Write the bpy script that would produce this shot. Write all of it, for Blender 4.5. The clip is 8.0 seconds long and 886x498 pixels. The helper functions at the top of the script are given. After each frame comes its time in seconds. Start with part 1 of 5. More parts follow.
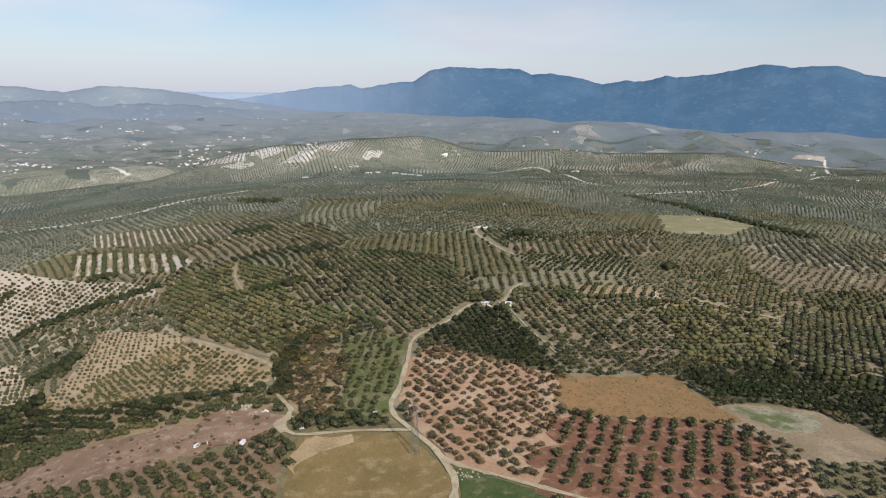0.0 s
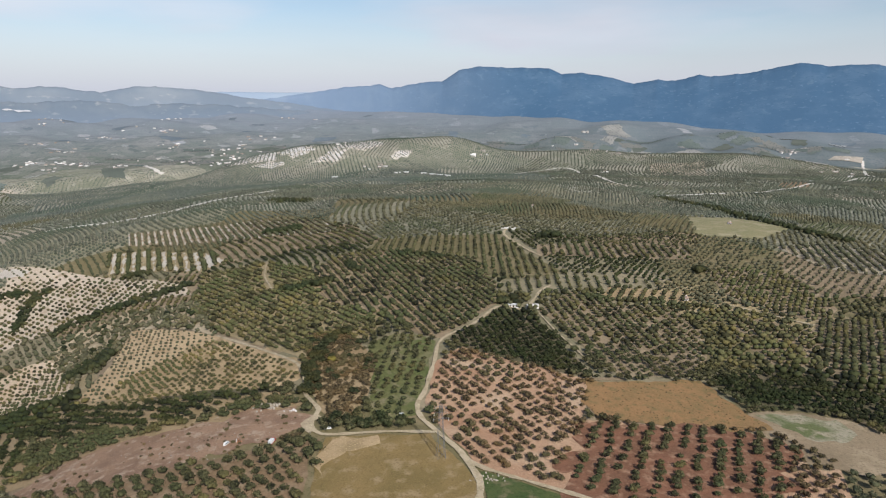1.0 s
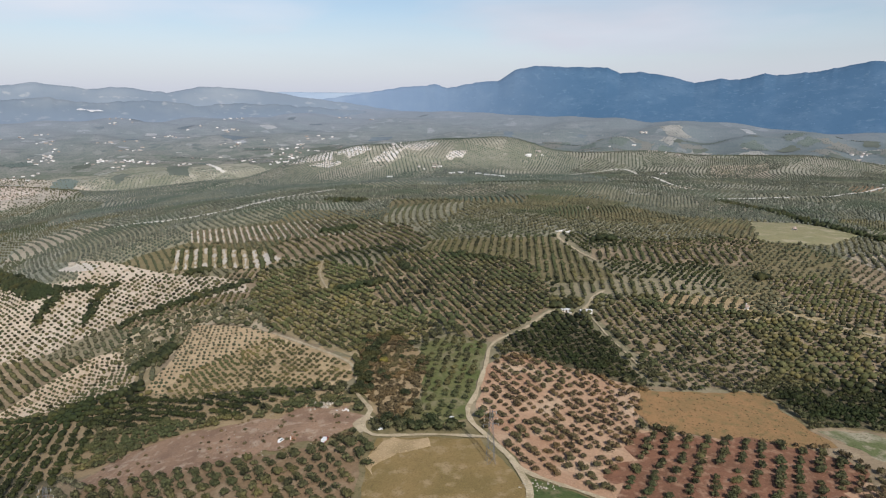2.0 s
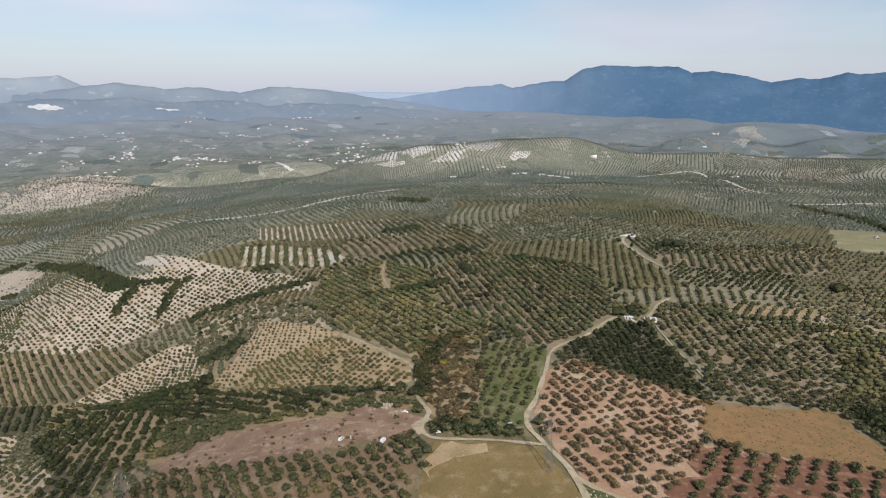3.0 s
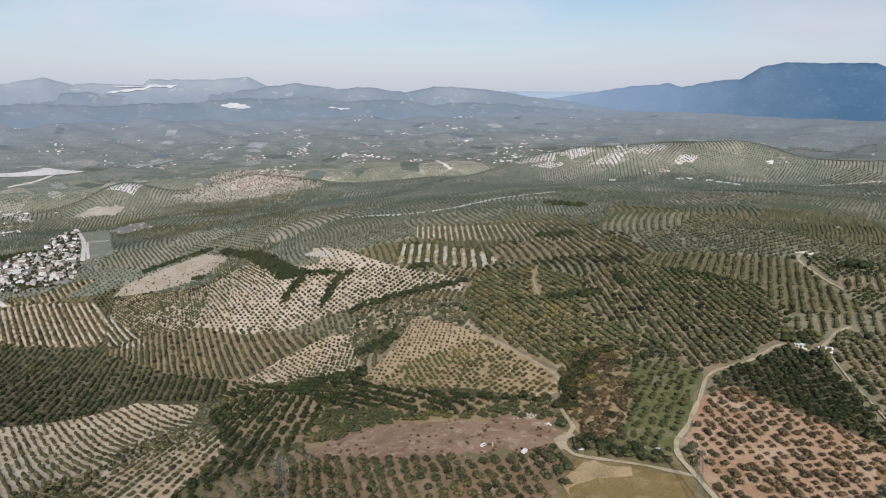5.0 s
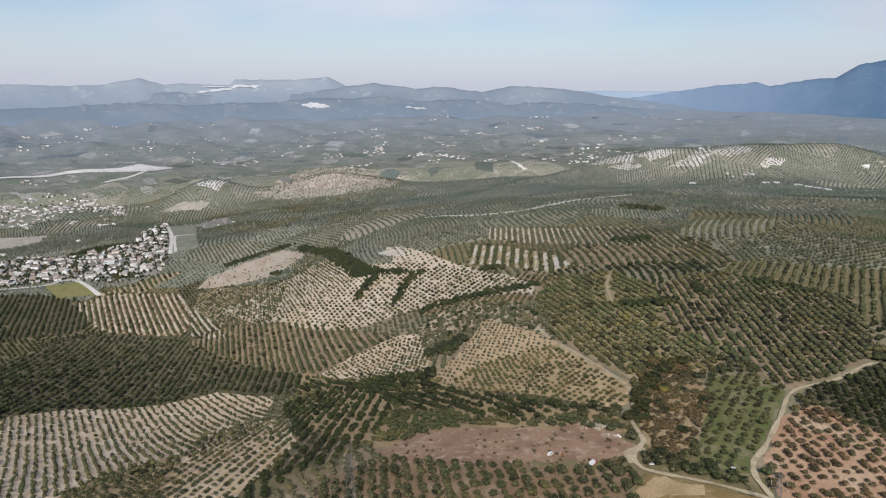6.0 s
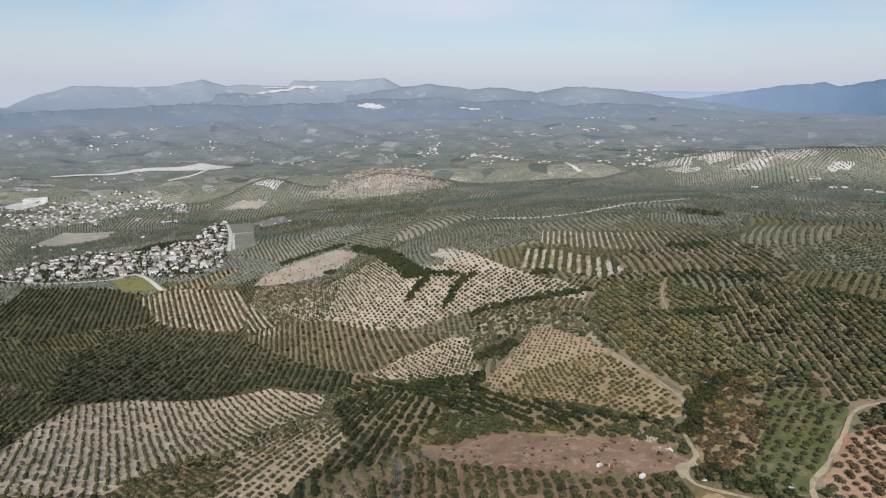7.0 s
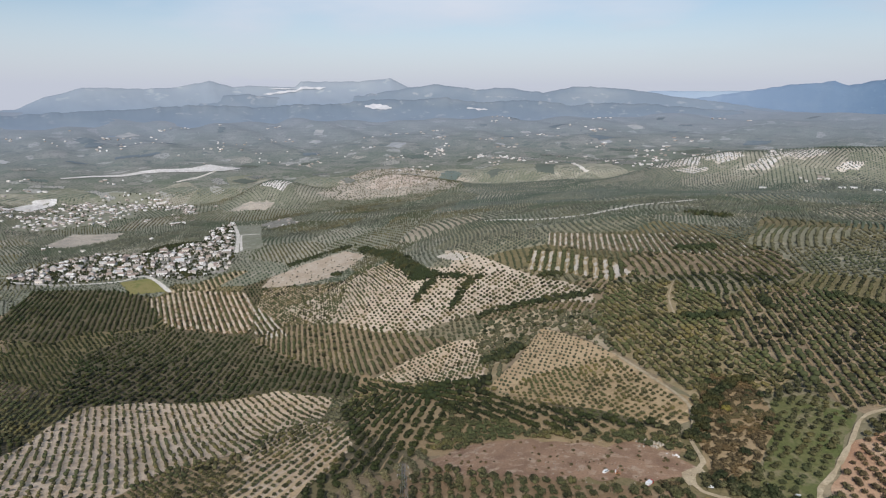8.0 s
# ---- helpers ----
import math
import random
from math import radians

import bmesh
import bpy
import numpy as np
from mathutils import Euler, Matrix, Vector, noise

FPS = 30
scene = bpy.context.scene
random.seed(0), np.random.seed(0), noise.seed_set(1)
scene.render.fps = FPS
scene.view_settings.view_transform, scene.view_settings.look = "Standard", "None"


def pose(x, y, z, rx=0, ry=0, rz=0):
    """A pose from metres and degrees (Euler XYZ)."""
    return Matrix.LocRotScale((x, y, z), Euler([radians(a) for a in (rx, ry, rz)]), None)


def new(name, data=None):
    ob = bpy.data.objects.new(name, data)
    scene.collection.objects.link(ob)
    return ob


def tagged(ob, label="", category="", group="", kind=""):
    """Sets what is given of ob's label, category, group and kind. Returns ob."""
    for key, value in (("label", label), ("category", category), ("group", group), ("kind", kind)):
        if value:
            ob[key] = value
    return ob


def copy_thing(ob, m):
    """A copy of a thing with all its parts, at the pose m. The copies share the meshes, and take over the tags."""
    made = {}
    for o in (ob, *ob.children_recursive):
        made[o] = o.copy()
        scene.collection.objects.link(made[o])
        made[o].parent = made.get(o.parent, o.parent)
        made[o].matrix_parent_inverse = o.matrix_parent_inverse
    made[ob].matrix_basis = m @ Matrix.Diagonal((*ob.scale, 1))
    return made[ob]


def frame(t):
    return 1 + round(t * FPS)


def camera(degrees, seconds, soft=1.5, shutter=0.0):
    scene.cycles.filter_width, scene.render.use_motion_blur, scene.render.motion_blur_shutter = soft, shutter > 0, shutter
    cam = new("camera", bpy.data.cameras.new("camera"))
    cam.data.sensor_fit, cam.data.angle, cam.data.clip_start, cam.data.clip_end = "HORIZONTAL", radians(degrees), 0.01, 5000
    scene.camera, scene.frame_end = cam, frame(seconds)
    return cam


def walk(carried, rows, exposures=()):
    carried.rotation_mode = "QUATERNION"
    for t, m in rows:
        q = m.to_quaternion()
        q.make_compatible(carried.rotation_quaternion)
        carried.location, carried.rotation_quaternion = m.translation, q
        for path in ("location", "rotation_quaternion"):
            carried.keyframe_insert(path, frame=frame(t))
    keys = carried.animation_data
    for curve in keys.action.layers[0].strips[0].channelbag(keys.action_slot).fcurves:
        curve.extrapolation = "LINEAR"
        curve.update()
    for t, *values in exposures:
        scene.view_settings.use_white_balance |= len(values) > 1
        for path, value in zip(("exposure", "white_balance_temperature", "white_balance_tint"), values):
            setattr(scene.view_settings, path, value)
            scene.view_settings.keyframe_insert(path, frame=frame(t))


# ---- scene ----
from mathutils.geometry import delaunay_2d_cdt

PATH = [
    (0, pose(0.00, 0.00, 160.00, 77.99, 0.05, 0.00)),
    (0.5, pose(0.13, -0.15, 160.81, 77.95, 0.09, 0.89)),
    (1, pose(0.24, -0.26, 161.81, 77.94, 0.09, 2.39)),
    (1.5, pose(0.27, -0.36, 163.06, 77.91, 0.12, 4.44)),
    (2, pose(0.32, -0.48, 164.49, 77.90, 0.11, 6.96)),
    (2.4, pose(0.36, -0.57, 165.67, 77.88, 0.08, 9.03)),
    (3, pose(0.44, -0.70, 167.44, 77.86, 0.04, 12.29)),
    (3.5, pose(0.62, -0.79, 168.97, 77.86, -0.05, 15.62)),
    (4, pose(0.81, -0.85, 170.55, 77.82, -0.07, 18.94)),
    (4.5, pose(1.03, -0.80, 172.16, 77.79, -0.07, 22.25)),
    (5, pose(1.29, -0.64, 173.75, 77.74, -0.08, 25.45)),
    (5.4, pose(1.50, -0.49, 175.02, 77.71, -0.09, 27.99)),
    (6, pose(1.83, -0.24, 176.92, 77.66, -0.11, 31.68)),
    (6.5, pose(2.12, 0.02, 178.51, 77.66, -0.10, 34.22)),
    (7, pose(2.43, 0.30, 180.09, 77.67, -0.10, 36.18)),
    (7.5, pose(2.65, 0.56, 181.73, 77.66, -0.01, 36.63)),
    (8, pose(2.85, 0.79, 183.42, 77.66, 0.10, 36.75)),
]
cam = camera(66.1, 8.0, soft=1.15)
walk(cam, PATH, exposures=[(0, -0.02, 6370, 11), (8, -0.17, 6240, 11)])

# ---- sky and sun ----
SUN_HEIGHT, SUN_WAY = radians(37), radians(-153)  # way: turned from ahead to the left
sun = new("sun", bpy.data.lights.new("sun", "SUN"))
sun.data.energy, sun.data.angle, sun.data.color = 5.0, radians(1.2), (1.0, 0.96, 0.90)
toward = Vector((-math.sin(SUN_WAY) * math.cos(SUN_HEIGHT), math.cos(SUN_WAY) * math.cos(SUN_HEIGHT), math.sin(SUN_HEIGHT)))
sun.rotation_euler = toward.to_track_quat("Z", "Y").to_euler()
sun.location = toward * 900

world = bpy.data.worlds.new("sky")
scene.world = world
world.use_nodes = True
wn, wl = world.node_tree.nodes, world.node_tree.links
wn.clear()
w_out = wn.new("ShaderNodeOutputWorld")
sky = wn.new("ShaderNodeTexSky")
sky.sky_type, sky.sun_disc = "NISHITA", False
sky.sun_elevation, sky.sun_rotation = SUN_HEIGHT, -SUN_WAY
sky.air_density, sky.dust_density, sky.altitude = 1.0, 1.0, 500
clear_sky = wn.new("ShaderNodeBackground")
clear_sky.inputs["Strength"].default_value = 0.11
wl.new(sky.outputs[0], clear_sky.inputs[0])
cloud = wn.new("ShaderNodeBackground")
cloud.inputs[0].default_value, cloud.inputs[1].default_value = (0.675, 0.705, 0.785, 1), 1.0
coord = wn.new("ShaderNodeTexCoord")
stretch = wn.new("ShaderNodeMapping")
stretch.inputs["Scale"].default_value = (1.5, 2.0, 6.5)
stretch.inputs["Rotation"].default_value = (0.1, 0.06, 0.4)
streaks = wn.new("ShaderNodeTexNoise")
streaks.inputs["Scale"].default_value, streaks.inputs["Detail"].default_value = 1.1, 5
thin = wn.new("ShaderNodeMapRange")
thin.inputs[1].default_value, thin.inputs[2].default_value = 0.44, 0.64
thin.inputs[3].default_value, thin.inputs[4].default_value = 0.12, 1.0
veil = wn.new("ShaderNodeMixShader")
wl.new(coord.outputs["Generated"], stretch.inputs[0])
wl.new(stretch.outputs[0], streaks.inputs[0])
wl.new(streaks.outputs[0], thin.inputs[0])
height = wn.new("ShaderNodeSeparateXYZ")
wl.new(coord.outputs["Generated"], height.inputs[0])
thick = wn.new("ShaderNodeMapRange")  # the veil of cloud is thickest towards the horizon
thick.inputs[1].default_value, thick.inputs[2].default_value = 0.10, 0.32
thick.inputs[3].default_value, thick.inputs[4].default_value = 1.0, 0.1
wl.new(height.outputs[2], thick.inputs[0])
cover = wn.new("ShaderNodeMath")
cover.operation = "MULTIPLY"
wl.new(thin.outputs[0], cover.inputs[0])
wl.new(thick.outputs[0], cover.inputs[1])
low = wn.new("ShaderNodeMapRange")  # a lavender-white band of haze along the horizon
low.inputs[1].default_value, low.inputs[2].default_value = 0.02, 0.14
low.inputs[3].default_value, low.inputs[4].default_value = 0.96, 0.0
wl.new(height.outputs[2], low.inputs[0])
most = wn.new("ShaderNodeMath")
most.operation = "MAXIMUM"
wl.new(cover.outputs[0], most.inputs[0])
wl.new(low.outputs[0], most.inputs[1])
wl.new(most.outputs[0], veil.inputs[0])
# the cloud itself: lighter and greyer banks, dimmer away from the side of the open sky
banks = wn.new("ShaderNodeTexNoise")
banks.inputs["Scale"].default_value, banks.inputs["Detail"].default_value = 2.4, 5
bank_map = wn.new("ShaderNodeMapping")
bank_map.inputs["Scale"].default_value, bank_map.inputs["Location"].default_value = (0.8, 1.1, 4.5), (3.1, 0.7, 0.2)
wl.new(coord.outputs["Generated"], bank_map.inputs[0])
wl.new(bank_map.outputs[0], banks.inputs[0])
side = wn.new("ShaderNodeMath")
side.operation, side.inputs[1].default_value = "MULTIPLY_ADD", 0.42
wl.new(height.outputs[0], side.inputs[0])
wl.new(banks.outputs[0], side.inputs[2])
grey = wn.new("ShaderNodeMapRange")
grey.inputs[1].default_value, grey.inputs[2].default_value = 0.34, 0.70
wl.new(side.outputs[0], grey.inputs[0])
tone = wn.new("ShaderNodeMix")
tone.data_type = "RGBA"
tone.inputs[6].default_value, tone.inputs[7].default_value = (0.79, 0.83, 0.90, 1), (0.58, 0.61, 0.69, 1)
wl.new(grey.outputs[0], tone.inputs[0])
band = wn.new("ShaderNodeMix")
band.data_type = "RGBA"
band.inputs[7].default_value = (0.615, 0.640, 0.720, 1)
wl.new(low.outputs[0], band.inputs[0])
wl.new(tone.outputs[2], band.inputs[6])
wl.new(band.outputs[2], cloud.inputs[0])
wl.new(clear_sky.outputs[0], veil.inputs[1])
wl.new(cloud.outputs[0], veil.inputs[2])
wl.new(veil.outputs[0], w_out.inputs[0])


# ---- materials ----
def material(name, rough=0.95):
    m = bpy.data.materials.new(name)
    m.use_nodes = True
    b = m.node_tree.nodes["Principled BSDF"]
    b.inputs["Roughness"].default_value = rough
    b.inputs["Specular IOR Level"].default_value = 0.15
    return m, m.node_tree.nodes, m.node_tree.links, b


def mixed(n, l, fac, a, b):
    """A mix of two colours or sockets by a socket."""
    mx = n.new("ShaderNodeMix")
    mx.data_type = "RGBA"
    for k, v in ((0, fac), (6, a), (7, b)):
        if isinstance(v, (tuple, float, int)):
            mx.inputs[k].default_value = (*v, 1) if isinstance(v, tuple) else v
        else:
            l.new(v, mx.inputs[k])
    return mx.outputs[2]


def noised(n, l, scale, low, high, detail=4, stretch=(1, 1, 1), turn=0):
    """A 0 to 1 noise over the ground, per metre."""
    g = n.new("ShaderNodeNewGeometry")
    mp = n.new("ShaderNodeMapping")
    mp.inputs["Scale"].default_value = stretch
    mp.inputs["Rotation"].default_value = (0, 0, turn)
    t = n.new("ShaderNodeTexNoise")
    t.inputs["Scale"].default_value, t.inputs["Detail"].default_value = scale, detail
    r = n.new("ShaderNodeMapRange")
    r.inputs[1].default_value, r.inputs[2].default_value = low, high
    l.new(g.outputs["Position"], mp.inputs[0])
    l.new(mp.outputs[0], t.inputs[0])
    l.new(t.outputs[0], r.inputs[0])
    return r.outputs[0]


def soil(name, base, second, third=None, patch=0.03, grain=0.6, furrows=None):
    """Bare or grassy earth: patches of a second tone, fine clods, scattered third tone."""
    m, n, l, b = material(name)
    c = mixed(n, l, noised(n, l, patch, 0.4, 0.62), base, second)
    if third:
        c = mixed(n, l, noised(n, l, patch * 3.3, 0.52, 0.68, 6), c, third)
    dark = tuple(v * 0.62 for v in base)
    c = mixed(n, l, noised(n, l, grain, 0.5, 0.78, 6), c, dark)
    c = mixed(n, l, noised(n, l, grain * 2.6, 0.56, 0.74, 4), c, tuple(min(0.8, v * 1.38) for v in base))  # paler clods and stones
    if furrows is not None:  # long faint streaks left by the plough or mower
        c = mixed(n, l, noised(n, l, 0.9, 0.42, 0.62, 3, (0.04, 1, 1), furrows), c, tuple(v * 0.82 for v in second))
    l.new(c, b.inputs["Base Color"])
    bump = n.new("ShaderNodeBump")
    bump.inputs["Strength"].default_value, bump.inputs["Distance"].default_value = 0.6, 0.5
    l.new(noised(n, l, grain * 1.3, 0.2, 0.8, 5), bump.inputs["Height"])
    l.new(bump.outputs[0], b.inputs["Normal"])
    return m


def foliage(name, dark, light, spread=0.05, drift=(1.25, 0.98, 0.75)):
    """Leaves: each clump its own tone, whole trees drifting between tones."""
    m, n, l, b = material(name, 0.8)
    g = n.new("ShaderNodeNewGeometry")
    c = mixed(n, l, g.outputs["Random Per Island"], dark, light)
    warm = tuple(min(1, v * k) for v, k in zip(light, drift))
    c = mixed(n, l, noised(n, l, spread, 0.48, 0.72, 3), c, warm)
    c = mixed(n, l, noised(n, l, spread * 0.4, 0.50, 0.62, 4), c, tuple(v * k for v, k in zip(light, (0.55, 0.64, 0.58))))  # patches of thicker, greener growth
    l.new(c, b.inputs["Base Color"])
    return m


def plain(name, base, rough=0.8, metal=0.0, vary=0.25, scale=1.5):
    m, n, l, b = material(name, rough)
    b.inputs["Metallic"].default_value = metal
    l.new(mixed(n, l, noised(n, l, scale, 0.35, 0.7), base, tuple(v * (1 - vary) for v in base)), b.inputs["Base Color"])
    return m


GROUND = soil("grove_earth", (0.232, 0.198, 0.124), (0.180, 0.162, 0.092), (0.300, 0.245, 0.160), 0.006, 0.25)
BROWN = soil("brown_earth", (0.262, 0.198, 0.124), (0.200, 0.152, 0.093), (0.340, 0.265, 0.170), 0.02)
DARKEARTH = soil("dark_earth", (0.122, 0.100, 0.061), (0.097, 0.088, 0.048), (0.173, 0.140, 0.087), 0.02)
GREENISH = soil("weedy_earth", (0.153, 0.132, 0.064), (0.184, 0.148, 0.078), (0.240, 0.190, 0.109), 0.02)
RUSTY = soil("rusty_earth", (0.224, 0.150, 0.087), (0.178, 0.125, 0.074), (0.286, 0.215, 0.139), 0.02)
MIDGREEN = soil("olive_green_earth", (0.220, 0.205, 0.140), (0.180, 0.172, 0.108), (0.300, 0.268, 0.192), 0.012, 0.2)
MEADGREEN = soil("weedy_grass", (0.105, 0.120, 0.042), (0.145, 0.140, 0.058), (0.225, 0.190, 0.112), 0.03)
PINKPALE = soil("pinkish_chalk", (0.540, 0.450, 0.350), (0.460, 0.370, 0.272), (0.370, 0.285, 0.195), 0.015)
KHAKI = soil("khaki_earth", (0.310, 0.242, 0.134), (0.258, 0.204, 0.106), (0.385, 0.305, 0.186), 0.02)
CHALKY = soil("white_chalk", (0.520, 0.470, 0.400), (0.440, 0.385, 0.320), None, 0.03)
FARWHITE = soil("white_bare_rock", (0.600, 0.575, 0.545), (0.500, 0.470, 0.440), (0.380, 0.345, 0.310), 0.02, 0.1)
PINKHILL = soil("pinkish_hill_earth", (0.470, 0.390, 0.325), (0.330, 0.265, 0.210), (0.560, 0.500, 0.435), 0.018, 0.1)
SLOPETAN = soil("bare_hillside_tan", (0.400, 0.332, 0.258), (0.335, 0.268, 0.198), (0.455, 0.390, 0.312), 0.03)
WARMPALE = soil("warm_pale_earth", (0.620, 0.490, 0.355), (0.510, 0.380, 0.255), (0.380, 0.265, 0.165), 0.025)
MINGLED = soil("grass_and_sand", (0.120, 0.135, 0.055), (0.400, 0.340, 0.255), (0.340, 0.285, 0.200), 0.05)
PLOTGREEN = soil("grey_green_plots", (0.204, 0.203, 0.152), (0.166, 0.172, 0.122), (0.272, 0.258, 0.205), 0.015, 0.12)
YARD = soil("grey_yards", (0.215, 0.200, 0.175), (0.130, 0.135, 0.105), (0.330, 0.305, 0.275), 0.04, 0.2)
LUSH = soil("yellow_green_meadow", (0.190, 0.185, 0.060), (0.235, 0.200, 0.085), (0.150, 0.160, 0.055), 0.02)
STRAW = soil("pale_straw", (0.255, 0.225, 0.120), (0.215, 0.200, 0.100), (0.360, 0.310, 0.205), 0.018)
FARDUST = soil("far_road_dust", (0.600, 0.560, 0.500), (0.510, 0.470, 0.410), None, 0.03, 0.2)
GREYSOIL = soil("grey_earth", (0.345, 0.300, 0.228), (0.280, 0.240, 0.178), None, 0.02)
# earth of far parcels: haze painted in as a greyer, paler tone
HAZED_EARTH = soil("silvery_earth", (0.262, 0.248, 0.192), (0.222, 0.214, 0.160), (0.340, 0.318, 0.255), 0.008, 0.1)
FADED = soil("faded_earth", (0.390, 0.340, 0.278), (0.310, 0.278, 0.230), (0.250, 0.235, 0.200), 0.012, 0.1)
LIGHTTAN = soil("light_tan_earth", (0.515, 0.382, 0.228), (0.440, 0.310, 0.178), (0.350, 0.245, 0.130), 0.012)
TAN = soil("tan_earth", (0.337, 0.250, 0.144), (0.281, 0.200, 0.109), (0.240, 0.180, 0.091), 0.02)
TANMID = soil("mid_tan_earth", (0.425, 0.312, 0.178), (0.360, 0.256, 0.140), (0.285, 0.208, 0.108), 0.02)
PALE = soil("chalky_earth", (0.459, 0.375, 0.252), (0.362, 0.280, 0.178), (0.296, 0.225, 0.135), 0.02)
RED = soil("red_earth", (0.420, 0.272, 0.172), (0.315, 0.175, 0.103), (0.465, 0.340, 0.228), 0.012)
DEEPRED = soil("deep_red_earth", (0.205, 0.100, 0.060), (0.150, 0.080, 0.048), (0.320, 0.195, 0.125), 0.06)
OCHRE = soil("ochre_stubble", (0.290, 0.168, 0.076), (0.240, 0.152, 0.068), (0.160, 0.130, 0.056), 0.07, 0.9)
MEADOW = soil("dry_meadow", (0.232, 0.160, 0.066), (0.178, 0.130, 0.050), (0.300, 0.222, 0.120), 0.05, 0.9)
GRASS = soil("fresh_grass", (0.050, 0.080, 0.025), (0.085, 0.100, 0.036), (0.160, 0.140, 0.075), 0.05)
DUST = soil("road_dust", (0.457, 0.375, 0.253), (0.377, 0.302, 0.195), (0.286, 0.235, 0.136), 0.05)
MAUVE = soil("cleared_earth", (0.290, 0.186, 0.120), (0.205, 0.128, 0.084), (0.370, 0.280, 0.200), 0.06, 0.8)
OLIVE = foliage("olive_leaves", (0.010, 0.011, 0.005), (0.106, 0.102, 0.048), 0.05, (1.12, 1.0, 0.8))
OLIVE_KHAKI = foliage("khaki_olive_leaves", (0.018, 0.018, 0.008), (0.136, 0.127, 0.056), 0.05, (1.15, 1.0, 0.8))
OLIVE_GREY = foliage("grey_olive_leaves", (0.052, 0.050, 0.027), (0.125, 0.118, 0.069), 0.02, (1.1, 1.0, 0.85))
# olive leaves for farther groves, two steps of haze painted into the green
OLIVE_HALF_HAZED = foliage("dull_olive_leaves", (0.048, 0.053, 0.038), (0.132, 0.137, 0.100), 0.015, (1.08, 1.0, 0.9))
OLIVE_HAZED = foliage("silver_olive_leaves", (0.074, 0.086, 0.070), (0.138, 0.152, 0.126), 0.01, (1.08, 1.0, 0.9))
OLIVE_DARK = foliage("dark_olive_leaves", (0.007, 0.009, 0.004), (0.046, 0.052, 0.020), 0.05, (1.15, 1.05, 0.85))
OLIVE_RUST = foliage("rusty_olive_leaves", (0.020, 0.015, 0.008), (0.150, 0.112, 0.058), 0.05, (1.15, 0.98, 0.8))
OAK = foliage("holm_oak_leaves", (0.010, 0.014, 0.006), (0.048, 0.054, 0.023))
BARK = plain("bark", (0.12, 0.095, 0.07))


# ---- the lie of the land: heights over the road fork, in metres ----
BROAD = (-33, -119, -13, 38, -26, -68, -26, 77, -61, 5, -80, -43, 21, 8, 14, -74, 8, -78, -5, -82)
LOCAL = (-3, 6, -24, 22, -7, -13, -82, -46, 43, -26, -67, 34, 7, -5, 11)
HILLS = [  # x, y, height, half-widths
    (-740, 2340, 62, 210, 190), (-440, 2360, 88, 240, 210), (-170, 2400, 70, 240, 190), (-560, 2260, 16, 70, 70), (-400, 2230, 18, 70, 70), (-260, 2240, 16, 60, 60), (-1720, 2010, 72, 330, 220), (-2003, 1657, 80, 150, 150),
    (900, 2500, 60, 420, 200), (300, 2560, 60, 330, 170), (-60, 2520, 50, 160, 150),
]


def smooth(a, b, v):
    s = np.clip((v - a) / (b - a), 0, 1)
    return s * s * (3 - 2 * s)


def land(x, y):
    """Height of the ground; takes numbers or arrays."""
    x, y = np.asarray(x, float), np.asarray(y, float)
    h = np.zeros(np.broadcast(x, y).shape)
    for k, a in enumerate(BROAD):
        h += a * np.exp(-((x + 2200 - 900 * (k % 5)) ** 2 + (y - 900 * (k // 5)) ** 2) / 1.28e6)
    for k, a in enumerate(LOCAL):
        h += a * np.exp(-((x + 960 - 270 * (k % 5)) ** 2 + (y - 250 - 270 * (k // 5)) ** 2) / 1.058e5)
    for hx, hy, a, w, d in HILLS:
        h += a * np.exp(-((x - hx) / w) ** 2 - ((y - hy) / d) ** 2)
    r = np.hypot(x, y)
    h += 2.0 * np.sin(x / 47 + 1.3) * np.sin(y / 61) * smooth(150, 500, r)
    h += 5.0 * np.sin(x / 131 + y / 210) * np.sin(y / 117 - x / 260 + 2) * smooth(500, 1100, r)
    far = smooth(2750, 3400, r)
    return h * (1 - far) - 230 * far


def far_land(x, y):
    """Height of the rolling country behind the last groves, up to the feet of the mountains."""
    x, y = np.asarray(x, float), np.asarray(y, float)
    r, az = np.hypot(x, y), np.degrees(np.arctan2(-x, y))
    rim = np.interp(az, (-45, -33, -27, -19, -10, -1, 5, 14, 40, 70, 85), (-2.4, -2.33, -2.2, -1.75, -1.4, -0.95, -0.75, -0.4, -0.3, -0.5, -0.6))
    low = np.interp(az, (-40, 10, 30, 45, 60), (-5.2, -5.4, -5.8, -6.8, -7.3))
    end = np.interp(az, (-10, 14), (3500, 4600))
    s = np.clip((r - 2600) / (end - 2600), 0, 1)
    z = 160 + r * np.tan(np.radians(low + (rim - low) * s ** 0.75))
    roll = np.sin(x / 165 + 1.1 * np.sin(y / 210)) * np.sin(y / 140 + 0.9 * np.sin(x / 260 + 1)) + 0.5 * np.sin(x / 71 + y / 90) * np.sin(y / 63 - x / 110)
    z += (13 + 12 * smooth(-300, 700, x)) * (np.sin(math.pi * s) + 0.5 * s) * roll
    z -= 45 * (1 - smooth(2600, 2760, r)) + 0.6 * np.clip(r - end, 0, None)
    return np.where(r < 2590, -500, z)


def top(x, y):
    return np.maximum(land(x, y), far_land(x, y))



def mesh_of(name, verts, faces, mats, smooth_shade=False):
    me = bpy.data.meshes.new(name)
    me.from_pydata(verts, [], faces)
    for mt in mats:
        me.materials.append(mt)
    if smooth_shade:
        me.polygons.foreach_set("use_smooth", [True] * len(me.polygons))
    me.update()
    return me


